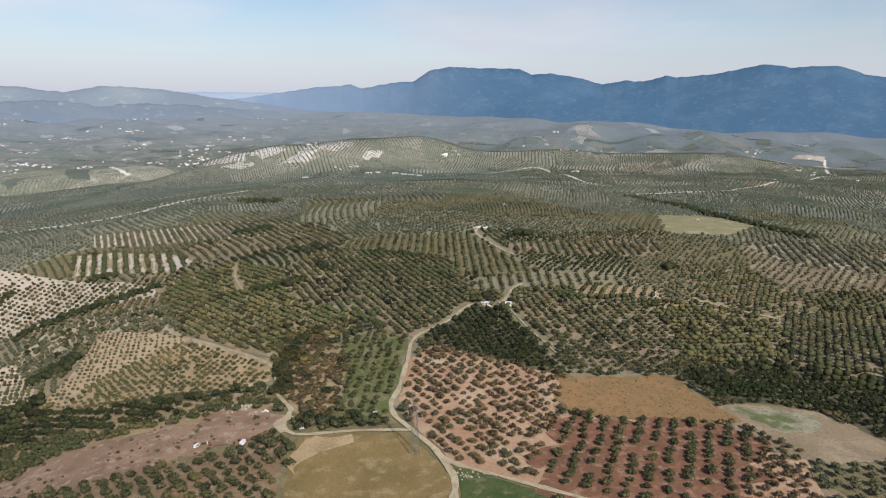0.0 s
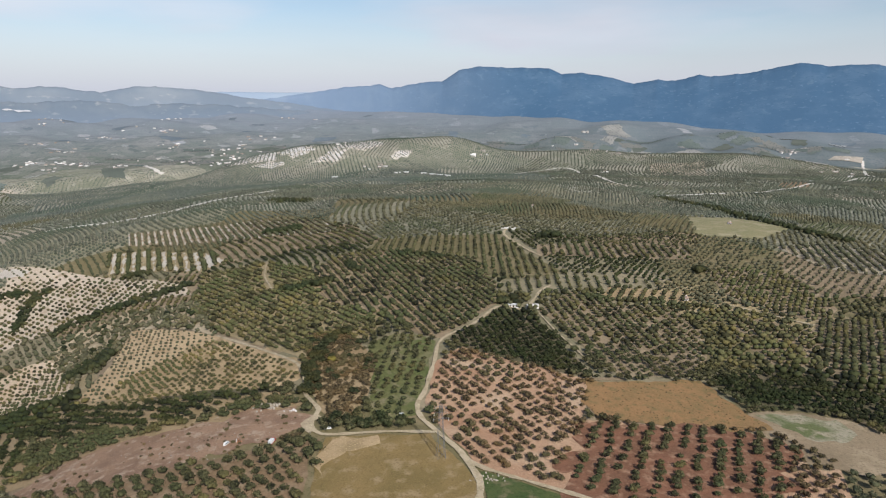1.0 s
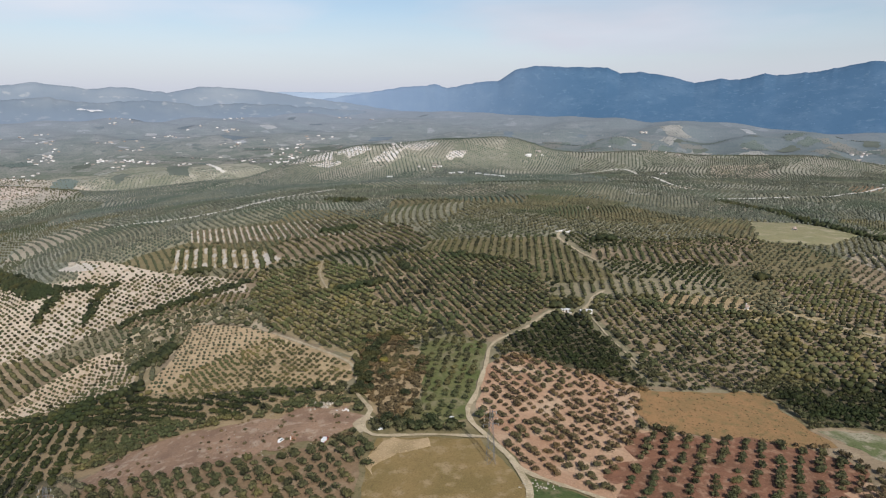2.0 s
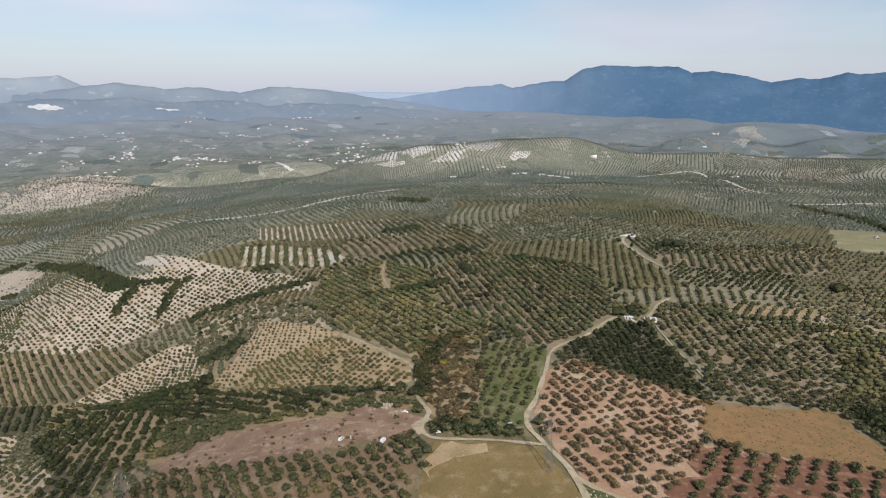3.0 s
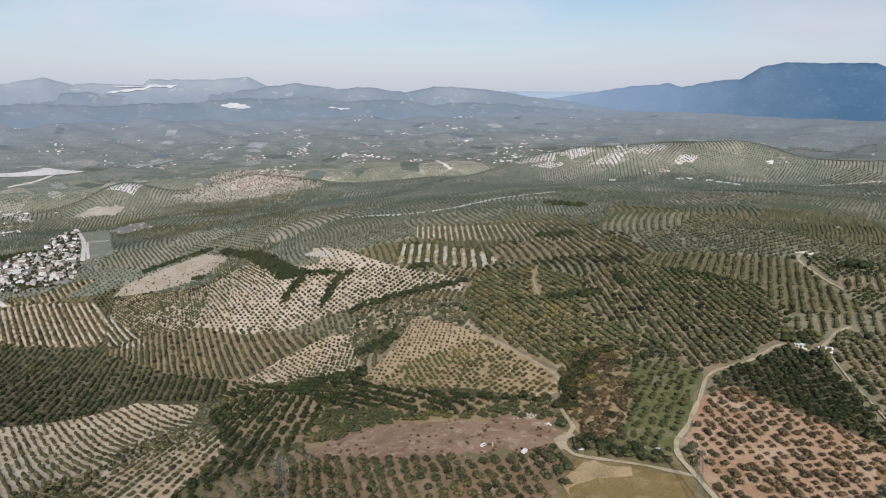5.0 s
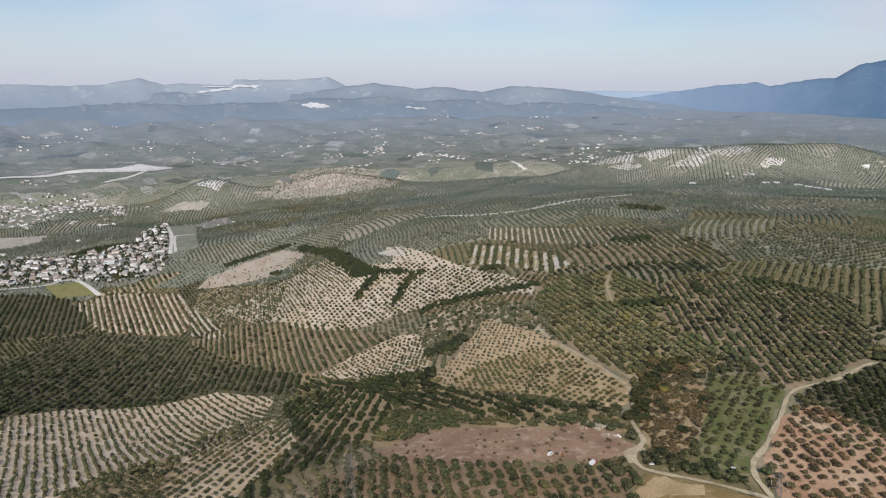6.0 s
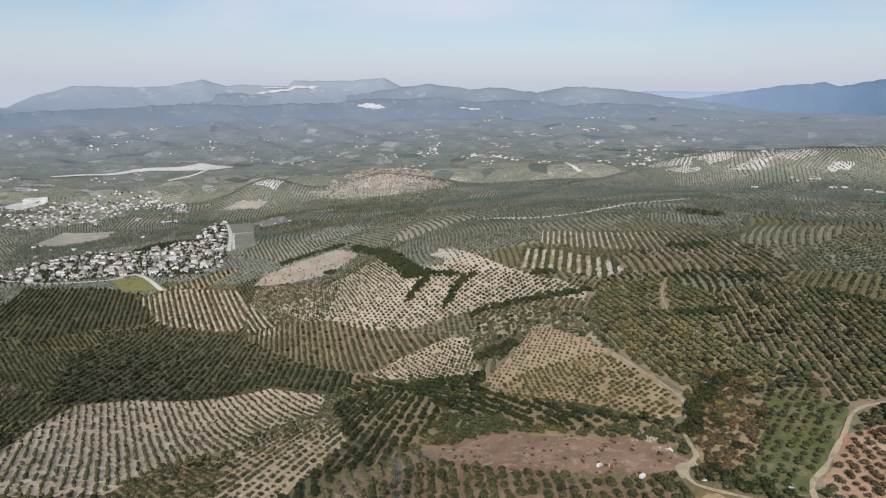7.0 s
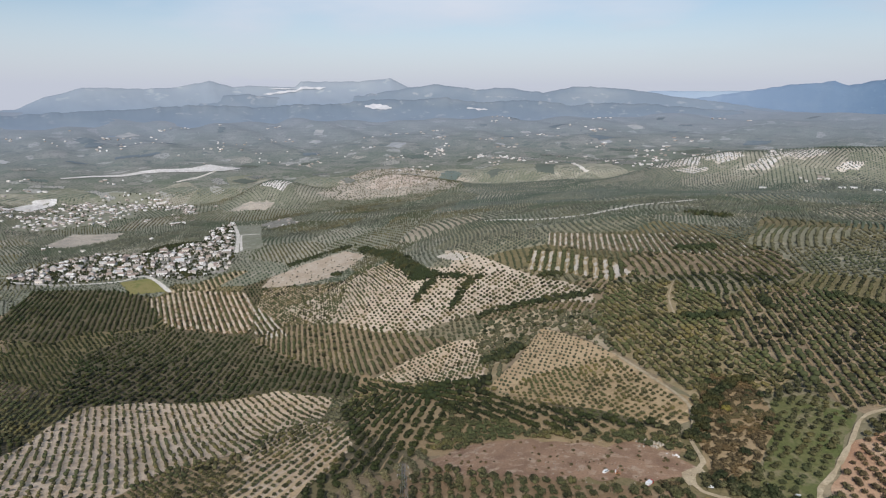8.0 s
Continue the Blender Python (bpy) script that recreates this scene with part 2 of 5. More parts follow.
def fast_mesh(name, verts, tris, mats, smooth_shade=False):
    """A mesh straight from arrays of points and triangles."""
    me = bpy.data.meshes.new(name)
    me.vertices.add(len(verts))
    me.vertices.foreach_set("co", np.asarray(verts, np.float32).ravel())
    me.loops.add(tris.size)
    me.loops.foreach_set("vertex_index", tris.astype(np.int32).ravel())
    me.polygons.add(len(tris))
    me.polygons.foreach_set("loop_start", np.arange(0, tris.size, 3, dtype=np.int32))
    if smooth_shade:
        me.polygons.foreach_set("use_smooth", np.ones(len(tris), bool))
    for mt in mats:
        me.materials.append(mt)
    me.update(calc_edges=True)
    me.validate()
    return me


# the ground: one sheet out to the horizon, finer where the camera is nearest
RADII = np.concatenate([np.arange(0, 200, 25), np.geomspace(200, 4900, 330)])
TURNS = np.linspace(-math.pi, math.pi, 601)[:-1]
rr, aa = np.meshgrid(RADII[1:], TURNS, indexing="ij")
gx, gy = -rr * np.sin(aa), rr * np.cos(aa)
g_verts = np.vstack([[(0, 0, land(0, 0))], np.stack([gx, gy, land(gx, gy) - 1.6 * smooth(900, 1900, rr)], -1).reshape(-1, 3)])
nr, na = rr.shape
i0, j0 = np.meshgrid(np.arange(nr - 1), np.arange(na), indexing="ij")
q = 1 + i0 * na + j0
qn = 1 + i0 * na + (j0 + 1) % na
g_tris = np.concatenate([
    np.stack([q, qn, q + na], -1).reshape(-1, 3), np.stack([qn, qn + na, q + na], -1).reshape(-1, 3),
    np.stack([np.zeros(na, int), 1 + (np.arange(na) + 1) % na, 1 + np.arange(na)], -1)])
ground = new("ground", fast_mesh("ground", g_verts, g_tris[:, ::-1], [GROUND], True))
tagged(ground, "rolling olive country of brown-green earth", "ground", kind="structure")


# ---- fields and tracks ----
def inside(px, py, poly):
    hit = np.zeros(np.shape(px), bool)
    for (x1, y1), (x2, y2) in zip(poly, poly[1:] + poly[:1]):
        if y1 != y2:
            hit ^= ((y1 > py) != (y2 > py)) & (px < (x2 - x1) * (py - y1) / (y2 - y1) + x1)
    return hit


def ragged(poly, step, wobble):
    """The outline with points every step metres, a little uneven."""
    out = []
    for (x1, y1), (x2, y2) in zip(poly, poly[1:] + poly[:1]):
        k = max(1, round(math.hypot(x2 - x1, y2 - y1) / step))
        for i in range(k):
            x, y = x1 + (x2 - x1) * i / k, y1 + (y2 - y1) * i / k
            v = noise.noise_vector((x * 0.08, y * 0.08, 3.1)) * wobble
            out.append((x + v.x, y + v.y))
    return out


FIELDS = []
TAKEN = []  # outlines in which no generic grove grows


def field(poly, mat, label, lift=0.3, step=6.0, wobble=2.5, name="field"):
    """A piece of open ground laid on the land, each a little over the last."""
    if lift >= 0.2:
        FIELDS.append(name)
        lift += 0.005 * len(FIELDS)
    edge = ragged(poly, step, wobble)
    xs, ys = [p[0] for p in edge], [p[1] for p in edge]
    mx, my = np.meshgrid(np.arange(min(xs), max(xs), step), np.arange(min(ys), max(ys), step))
    mx, my = mx.ravel(), my.ravel()
    keep = inside(mx, my, edge)
    pts = [Vector(p) for p in edge] + [Vector(p) for p in zip(mx[keep], my[keep])]
    n = len(edge)
    vs, _, fs, *_ = delaunay_2d_cdt(pts, [], [list(range(n))], 1, 0.01)
    v = np.array([(p.x, p.y) for p in vs])
    tri = np.array([f[:3] for f in fs if len(f) == 3])
    ob = new(name, fast_mesh(name, np.column_stack([v, top(v[:, 0], v[:, 1]) + lift]), tri, [mat], True))
    return tagged(ob, label, "field", kind="structure")


def track(points, width, mat, label, name="road", lift=0.8):
    """A dirt track along a line, laid on the land, with slightly uneven edges."""
    line = [points[0]]
    for i in range(len(points) - 1):
        p0, p1 = Vector(points[max(i - 1, 0)]), Vector(points[i])
        p2, p3 = Vector(points[i + 1]), Vector(points[min(i + 2, len(points) - 1)])
        k = max(2, round((p2 - p1).length / 5))
        for j in range(1, k + 1):
            s = j / k
            line.append(tuple(0.5 * (2 * p1 + (p2 - p0) * s + (2 * p0 - 5 * p1 + 4 * p2 - p3) * s * s + (3 * p1 - p0 - 3 * p2 + p3) * s ** 3)))
    line = np.array(line)
    d = np.gradient(line, axis=0)
    d /= np.linalg.norm(d, axis=1)[:, None]
    side = np.column_stack([-d[:, 1], d[:, 0]])
    wob = np.array([1 + 0.4 * noise.noise((x * 0.07, y * 0.07, 7)) + 0.6 * noise.noise((x * 0.31, y * 0.31, 2)) for x, y in line])[:, None]
    cols = [line + side * width * s * wob for s in (-0.5, -0.17, 0.17, 0.5)]
    v = np.stack(cols, 1).reshape(-1, 2)
    k = len(line)
    tri = []
    for i in range(k - 1):
        for j in range(3):
            a = i * 4 + j
            tri += [(a, a + 4, a + 1), (a + 1, a + 4, a + 5)]
    z = top(v[:, 0], v[:, 1]) + lift
    ob = new(name, fast_mesh(name, np.column_stack([v, z]), np.array(tri)[:, ::-1], [mat], True))
    TRACKS.append((line, width))
    return tagged(ob, label, "dirt road", kind="structure")


TRACKS = []


def lanes(poly, turn, across, width, mat, label, lift=0.72):
    """Pale bare strips between the tree rows of a field, as the plough leaves them."""
    xs, ys = [p[0] for p in poly], [p[1] for p in poly]
    cx, cy = (min(xs) + max(xs)) / 2, (min(ys) + max(ys)) / 2
    reach = 0.75 * max(max(xs) - min(xs), max(ys) - min(ys)) + 10
    c, s = math.cos(radians(turn)), math.sin(radians(turn))
    vs, ts = [], []
    u = np.arange(-reach, reach, 4.0)
    for v0 in np.arange(-reach, reach, across) + across / 2:
        shift = np.array([noise.noise((k * 0.11, v0, 1)) for k in u]) * width * 0.35
        wide = np.array([max(0.04, 0.68 + 1.6 * noise.noise((k * 0.09, v0, 5))) for k in u]) * width / 2
        rows = []
        for side in (-1, 1):
            v = v0 + shift + side * wide
            rows.append(np.column_stack([cx + u * c - v * s, cy + u * s + v * c]))
        mid = (rows[0] + rows[1]) / 2
        ok = inside(mid[:, 0], mid[:, 1], poly)
        for i in np.flatnonzero(ok[:-1] & ok[1:]):
            k = len(vs)
            vs += [rows[0][i], rows[1][i], rows[1][i + 1], rows[0][i + 1]]
            ts += [(k, k + 2, k + 1), (k, k + 3, k + 2)]
    v = np.array(vs)
    ob = new("lane", fast_mesh("lane", np.column_stack([v, top(v[:, 0], v[:, 1]) + lift]), np.array(ts), [mat], True))
    return tagged(ob, label, "field lanes", kind="structure")



# ---- olive trees ----
def crown_mesh(rng, leaves, leaf, core, lobes=1):
    """Points and triangles of one unit crown: a dark lumpy heart and loose leaf clumps round it."""
    t = (1 + 5 ** 0.5) / 2
    base = np.array([(-1, t, 0), (1, t, 0), (-1, -t, 0), (1, -t, 0), (0, -1, t), (0, 1, t), (0, -1, -t), (0, 1, -t), (t, 0, -1), (t, 0, 1), (-t, 0, -1), (-t, 0, 1)], float)
    base /= np.linalg.norm(base[0])
    ico = np.array([(0, 11, 5), (0, 5, 1), (0, 1, 7), (0, 7, 10), (0, 10, 11), (1, 5, 9), (5, 11, 4), (11, 10, 2), (10, 7, 6), (7, 1, 8), (3, 9, 4), (3, 4, 2), (3, 2, 6), (3, 6, 8), (3, 8, 9), (4, 9, 5), (2, 4, 11), (6, 2, 10), (8, 6, 7), (9, 8, 1)])
    verts, tris, k = [], [], 0
    turn = rng.uniform(0, 6.28)
    for i in range(lobes):  # a heart of rounded lobes
        v = base * rng.uniform(0.72, 1.05, (12, 1)) * core * (1 if lobes == 1 else 0.68)
        v[:, 2] = v[:, 2] * 0.8 + 0.95
        if lobes > 1:
            out = turn + 6.28 * i / lobes
            v += np.array((math.cos(out) * 0.38, math.sin(out) * 0.38, rng.uniform(-0.12, 0.18)))
        verts.append(v), tris.append(ico + k)
        k += 12
    for _ in range(leaves):
        d = rng.normal(size=3)
        d /= np.linalg.norm(d)
        d[2] = abs(d[2]) * 1.1 - 0.35
        c = d * rng.uniform(0.72, 1.08) * np.array((1, 1, 0.85)) + (0, 0, 0.95)
        a = rng.normal(size=3)
        a = a / np.linalg.norm(a) * leaf * rng.uniform(0.6, 1.3)
        b = np.cross(a, rng.normal(size=3))
        b = b / np.linalg.norm(b) * leaf * rng.uniform(0.5, 1.0)
        verts.append(np.array([c - a, c + b, c + a, c - b * 0.8]))
        tris.append(np.array([(k, k + 1, k + 2), (k, k + 2, k + 3)]))
        k += 4
    return np.vstack(verts), np.vstack(tris)


def simple_crown(rng, n):
    """A small uneven crown of few faces, for trees far off."""
    ring = np.linspace(0, 2 * math.pi, n + 1)[:-1] + rng.uniform(0, 6)
    r = rng.uniform(0.7, 1.15, n)
    v = np.vstack([np.column_stack([np.cos(ring) * r, np.sin(ring) * r, rng.uniform(0.45, 0.95, n)]), [(rng.uniform(-.2, .2), rng.uniform(-.2, .2), rng.uniform(1.5, 1.8))]])
    low = v[:n] * (0.75, 0.75, 0) + (0, 0, 0.1)
    v = np.vstack([v, low])
    tri = []
    for i in range(n):
        j = (i + 1) % n
        tri += [(i, j, n), (n + 1 + i, n + 1 + j, j), (n + 1 + i, j, i)]
    return v, np.array(tri)


def trunk_mesh():
    ring = np.linspace(0, 2 * math.pi, 6)[:-1]
    a = np.column_stack([np.cos(ring) * 0.17, np.sin(ring) * 0.17, np.zeros(5) - 0.1])
    b = np.column_stack([np.cos(ring) * 0.10 + 0.05, np.sin(ring) * 0.10, np.zeros(5) + 0.7])
    tri = []
    for i in range(5):
        j = (i + 1) % 5
        tri += [(i, j, i + 5), (j, j + 5, i + 5)]
    return np.vstack([a, b]), np.array(tri)


RNG = np.random.default_rng(4)
NEAR_CROWNS = [crown_mesh(RNG, 84, 0.165, 0.84, 3) for _ in range(8)]
MID_CROWNS = [crown_mesh(RNG, 10, 0.26, 1.0) for _ in range(8)]
FAR_CROWNS = [simple_crown(RNG, 4) for _ in range(8)]
LEAST_CROWNS = [simple_crown(RNG, 3) for _ in range(8)]
TRUNK = trunk_mesh()


def stamped(shapes, xyz, size, rng):
    """Many copies of a few shapes, turned and scaled, in one pair of arrays."""
    allv, allt, base = [], [], 0
    pick = rng.integers(0, len(shapes), len(xyz))
    for s, (v, t) in enumerate(shapes):
        w = pick == s
        k = int(w.sum())
        if not k:
            continue
        ang, sz = rng.uniform(0, 2 * math.pi, k), size[w]
        c, n = np.cos(ang)[:, None], np.sin(ang)[:, None]
        x = (v[:, 0] * c - v[:, 1] * n) * sz[:, None] * rng.uniform(0.85, 1.2, (k, 1)) + xyz[w, 0:1]
        y = (v[:, 0] * n + v[:, 1] * c) * sz[:, None] + xyz[w, 1:2]
        z = v[:, 2] * sz[:, None] * rng.uniform(0.85, 1.15, (k, 1)) + xyz[w, 2:3]
        allv.append(np.stack([x, y, z], -1).reshape(-1, 3))
        allt.append((t[None] + (base + np.arange(k) * len(v))[:, None, None]).reshape(-1, 3))
        base += k * len(v)
    return np.vstack(allv), np.vstack(allt)


def off_tracks(x, y, gap=1.0):
    ok = np.ones(len(x), bool)
    for line, width in TRACKS:
        for a, b in zip(line[:-1], line[1:]):
            near = np.flatnonzero(ok & (np.abs(x - a[0]) < 40) & (np.abs(y - a[1]) < 40))
            if len(near):
                d = b - a
                s = np.clip(((x[near] - a[0]) * d[0] + (y[near] - a[1]) * d[1]) / (d @ d), 0, 1)
                ok[near[np.hypot(x[near] - a[0] - s * d[0], y[near] - a[1] - s * d[1]) < width / 2 + gap + 1.5]] = False
    return ok


def rows_in(cx, cy, reach, turn, along, across, rng, jitter=0.5, bend=0.0, miss=0.04):
    """Planting points round a centre, in rows, over a square of that half-width."""
    u, v = np.meshgrid(np.arange(-reach, reach, along), np.arange(-reach, reach, across))
    u, v = u.ravel(), v.ravel()
    v = v + bend * u * u / 1000
    u = u + rng.normal(0, jitter, u.size)
    v = v + rng.normal(0, jitter * 0.6, v.size)
    keep = rng.random(u.size) > miss
    c, s = math.cos(turn), math.sin(turn)
    return (cx + u * c - v * s)[keep], (cy + u * s + v * c)[keep]


def seen(x, y):
    """Whether the land there lies in the stretch of country that the flight looks over."""
    a, r = np.degrees(np.arctan2(-x, y)), np.hypot(x, y)
    return (a > -38) & (a < 76) & (r > 195) & (r < 2720)


LONE_REACH = 246  # nearer than this, every olive is a tree of its own
LONE = {}


def lone_olive(x, y, size, mat, rng):
    """One olive tree: a short leaning trunk and a loose crown."""
    kind = (mat.name, int(rng.integers(0, 4)))
    m = Matrix.LocRotScale((x, y, float(land(x, y))), Euler((0, 0, rng.uniform(0, 6.28))), (size, size, size * rng.uniform(0.85, 1.15)))
    if kind in LONE:
        return copy_thing(LONE[kind], m)
    tree = new("olive_tree")
    new("trunk", fast_mesh("trunk", TRUNK[0], TRUNK[1], [BARK])).parent = tree
    v, t = NEAR_CROWNS[kind[1]]
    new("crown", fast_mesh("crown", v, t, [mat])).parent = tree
    words = {"dark": "dark green olive tree with a dense crown", "rusty": "thin rusty-brown olive tree on bare earth"}
    tagged(tree, words.get(mat.name.split("_")[0], "grey-green olive tree with a loose round crown"), "olive tree", "olive trees below the flight")
    LONE[kind] = tree
    tree.matrix_basis = m
    return tree


def plant(x, y, size, mat, label, rng, name="olive_grove"):
    """Trees at the points as one grove, finer ones nearer the flight."""
    if not len(x):
        return
    lone = np.hypot(x, y) < LONE_REACH
    for px, py in zip(x[lone], y[lone]):
        lone_olive(px, py, size * rng.uniform(0.75, 1.2), mat, rng)
    x, y = x[~lone], y[~lone]
    if not len(x):
        return
    xyz = np.column_stack([x, y, top(x, y)])
    sz = size * rng.uniform(0.8, 1.3, len(x))
    r = np.hypot(x, y)
    vs, ts, base = [], [], 0
    for shapes, lo, hi in ((NEAR_CROWNS, 0, 470), (MID_CROWNS, 470, 1000), (FAR_CROWNS, 1000, 1600), (LEAST_CROWNS, 1600, 9000)):
        w = (r >= lo) & (r < hi)
        if w.any():
            v, t = stamped(shapes, xyz[w], sz[w], rng)
            vs.append(v), ts.append(t + base)
            base += len(v)
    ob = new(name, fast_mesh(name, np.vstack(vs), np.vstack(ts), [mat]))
    return tagged(ob, label, "olive trees" if "olive" in name else "bushes" if name == "scrub" else "trees", kind="stuff")


PLANTED = []


def grove(poly, turn, along, across, size, mat, label, jitter=0.5, bend=0.0, miss=0.04, seed=1, name="olive_grove"):
    rng = np.random.default_rng(seed)
    xs, ys = [p[0] for p in poly], [p[1] for p in poly]
    cx, cy = (min(xs) + max(xs)) / 2, (min(ys) + max(ys)) / 2
    x, y = rows_in(cx, cy, 0.75 * max(max(xs) - min(xs), max(ys) - min(ys)) + 10, radians(turn), along, across, rng, jitter, bend, miss)
    k = inside(x, y, poly)
    for other in PLANTED:
        k &= ~inside(x, y, other)
    x, y = x[k], y[k]
    k = off_tracks(x, y)
    PLANTED.append(poly)
    return plant(x[k], y[k], size, mat, label, rng, name)


def belt(line, width, gap, size, mat, label, seed=3, name="tree_belt"):
    """A ragged belt of trees or scrub along a line."""
    rng = np.random.default_rng(seed)
    pts = []
    for (x1, y1), (x2, y2) in zip(line[:-1], line[1:]):
        k = max(1, int(math.hypot(x2 - x1, y2 - y1) * width / gap ** 2))
        s = rng.random(k)
        off = rng.normal(0, width / 3, (2, k))
        pts.append(np.column_stack([x1 + (x2 - x1) * s + off[0], y1 + (y2 - y1) * s + off[1]]))
    p = np.vstack(pts)
    return plant(p[:, 0], p[:, 1], size, mat, label, rng, name)


def scrub(poly, gap, size, mat, label, seed=5, name="scrub"):
    """Wild bushes of mixed size strewn over a patch."""
    rng = np.random.default_rng(seed)
    xs, ys = [p[0] for p in poly], [p[1] for p in poly]
    k = int((max(xs) - min(xs)) * (max(ys) - min(ys)) / gap ** 2)
    x, y = rng.uniform(min(xs), max(xs), k), rng.uniform(min(ys), max(ys), k)
    ok = inside(x, y, poly) & off_tracks(x, y)
    return plant(x[ok], y[ok], size, mat, label, rng, name)



# ---- tracks ----
track([(118, 228), (84, 245), (54, 259), (29, 270), (4, 282), (-6, 297), (-18, 315), (-25, 326), (-28, 340), (-25, 358), (-22, 397), (-19, 434), (2, 466), (23, 513), (42, 511), (59, 565), (71, 590)], 2.6, DUST, "pale dirt road winding between olive fields")
track([(-17, 311), (-40, 310), (-73, 307), (-81, 322), (-80, 333), (-92, 353), (-97, 372), (-104, 390), (-113, 406), (-150, 444), (-193, 487)], 2.2, DUST, "pale dirt track past the cleared ground")
track([(-78, 326), (-84, 318), (-78, 310)], 4.5, DUST, "trampled dusty patch where tracks meet")
track([(-3, 291), (1, 281), (5, 268), (4, 250), (3, 225)], 3.2, DUST, "faint dirt track along the meadow's edge")
track([(-742, 1136), (-600, 1074), (-506, 1088), (-479, 1159), (-472, 1304), (-407, 1420)], 11.0, FARDUST, "long pale dirt road across the groves")
track([(10, 1955), (215, 2238), (332, 2276), (345, 1925), (349, 1578), (396, 1507)], 7.5, FARDUST, "pale country road among far groves")
track([(358, 1315), (540, 1391), (713, 1569), (1094, 2009), (1219, 2112), (1268, 2246), (1436, 2574)], 8.5, FARDUST, "pale country road among far groves")
track([(52, 509), (62, 465), (68, 447), (76, 418)], 1.2, DUST, "narrow worn path between the dark grove and the open one")
track([(-2453, 1717), (-2413, 1595), (-2409, 1497)], 14.0, FARDUST, "pale branch of a far dirt road")
track([(219, 575), (247, 553), (273, 527)], 3.0, DUST, "short pale farm track among olives")
track([(44, 835), (40, 800), (58, 740), (75, 700)], 3.5, DUST, "pale farm track among olives")
track([(-1538, 551), (-1407, 594), (-1329, 669), (-1321, 731), (-1195, 710)], 9.0, FARDUST, "pale village road")
track([(-1710, 1244), (-1500, 1100), (-1296, 943)], 9.0, FARDUST, "pale village road")
track([(-1300, 960), (-1480, 1095), (-1500, 1120), (-1460, 1140)], 6.0, FARDUST, "pale path through the village plots")
track([(-1257, 2580), (-1168, 2480), (-1133, 2459)], 16.0, FARDUST, "short pale bend of a far road")
track([(-221, 713), (-205, 650), (-180, 590)], 1.5, DUST, "narrow worn path through the olives")

# ---- fields and the groves on them ----
DRY = [(-72, 304), (-19, 309), (-12, 296), (-2, 283), (5, 269), (4, 256), (2, 200), (-67, 200), (-67, 256)]
MOWN = [(-71, 303), (-62, 305), (-47, 303), (-45, 297), (-52, 295), (-60, 289), (-63, 282), (-65, 269), (-68, 274)]
GREEN = [(6, 279), (15, 274), (48, 258), (50, 200), (10, 200), (7, 264)]
STUBBLE = [(69, 387), (110, 393), (144, 403), (147, 385), (154, 358), (163, 338), (133, 330), (95, 335), (66, 337), (62, 360)]
EDGE = [(161, 356), (185, 361), (203, 357), (206, 336), (181, 326), (167, 340)]
EDGEPALE = [(160, 360), (196, 364), (215, 352), (230, 322), (222, 300), (196, 296), (160, 300), (136, 328), (150, 340)]
CLEAR = [(-225, 292), (-206, 310), (-179, 323), (-142, 328), (-110, 336), (-90, 337), (-80, 323), (-85, 309), (-95, 300), (-114, 292), (-141, 283), (-171, 277), (-209, 280)]
GULLY = [(-111, 450), (-89, 454), (-73, 428), (-59, 398), (-56, 350), (-64, 317), (-73, 322), (-89, 353), (-100, 386)]
WILDS = [(-402, 636), (-352, 650), (-263, 616), (-193, 487), (-254, 546), (-309, 586), (-288, 500), (-307, 478), (-404, 602)]
SLOPE = [(-1053, 819), (-1076, 863), (-1058, 939), (-1017, 1015), (-940, 994), (-905, 918), (-911, 878), (-1011, 838)]
YELLOW = [(318, 1008), (384, 1004), (431, 913), (355, 831), (281, 839)]
TOWN = [(-1501, 537), (-1588, 581), (-1641, 673), (-1664, 816), (-1551, 870), (-1553, 917), (-1505, 998), (-1715, 1178), (-1785, 1299), (-1268, 918), (-1193, 840), (-1222, 765), (-1326, 727), (-1384, 638), (-1447, 568)]
OUTSKIRTS = [(-2199, 807), (-2379, 1013), (-2448, 1160), (-2446, 1264), (-2373, 1352), (-2114, 1159), (-2115, 994), (-2130, 854)]
YELLOWGREEN = [(-1319, 675), (-1300, 731), (-1201, 713), (-1233, 650)]
PLOT = [(-1710, 1244), (-1642, 1285), (-1261, 992), (-1296, 943)]
WHITE_A = [(-1989, 1416), (-1991, 1490), (-1885, 1553), (-1865, 1486)]
WHITE_B = [(-1642, 1285), (-1659, 1409), (-1483, 1300), (-1500, 1212)]
QUARRY = [(-2747, 1214), (-2661, 1499), (-2568, 1674), (-2565, 1760), (-2494, 1783), (-2440, 1821), (-2404, 1794), (-2408, 1720), (-2509, 1634), (-2626, 1479), (-2725, 1214)]
WHITE_C = [(-2472, 915), (-2522, 1025), (-2496, 1087), (-2467, 1072), (-2404, 954)]
TANWIDE = [(-1931, 791), (-2029, 919), (-1922, 1014), (-1841, 938), (-1841, 801)]
LOWGREEN = [(-1714, 630), (-1944, 775), (-1790, 821), (-1827, 1030), (-1816, 1150), (-1604, 964), (-1669, 847), (-1681, 690)]
ORANGEHILL = [(-1862, 1719), (-1936, 1910), (-1951, 2090), (-1848, 2224), (-1517, 2207), (-1393, 1924), (-1543, 1794)]
ORANGECORE = [(-1740, 1860), (-1790, 2000), (-1700, 2080), (-1560, 2050), (-1520, 1930), (-1620, 1850)]
CHALKKNOLL = [(-2023, 1593), (-2100, 1690), (-2120, 1760), (-2000, 1760), (-1921, 1611)]
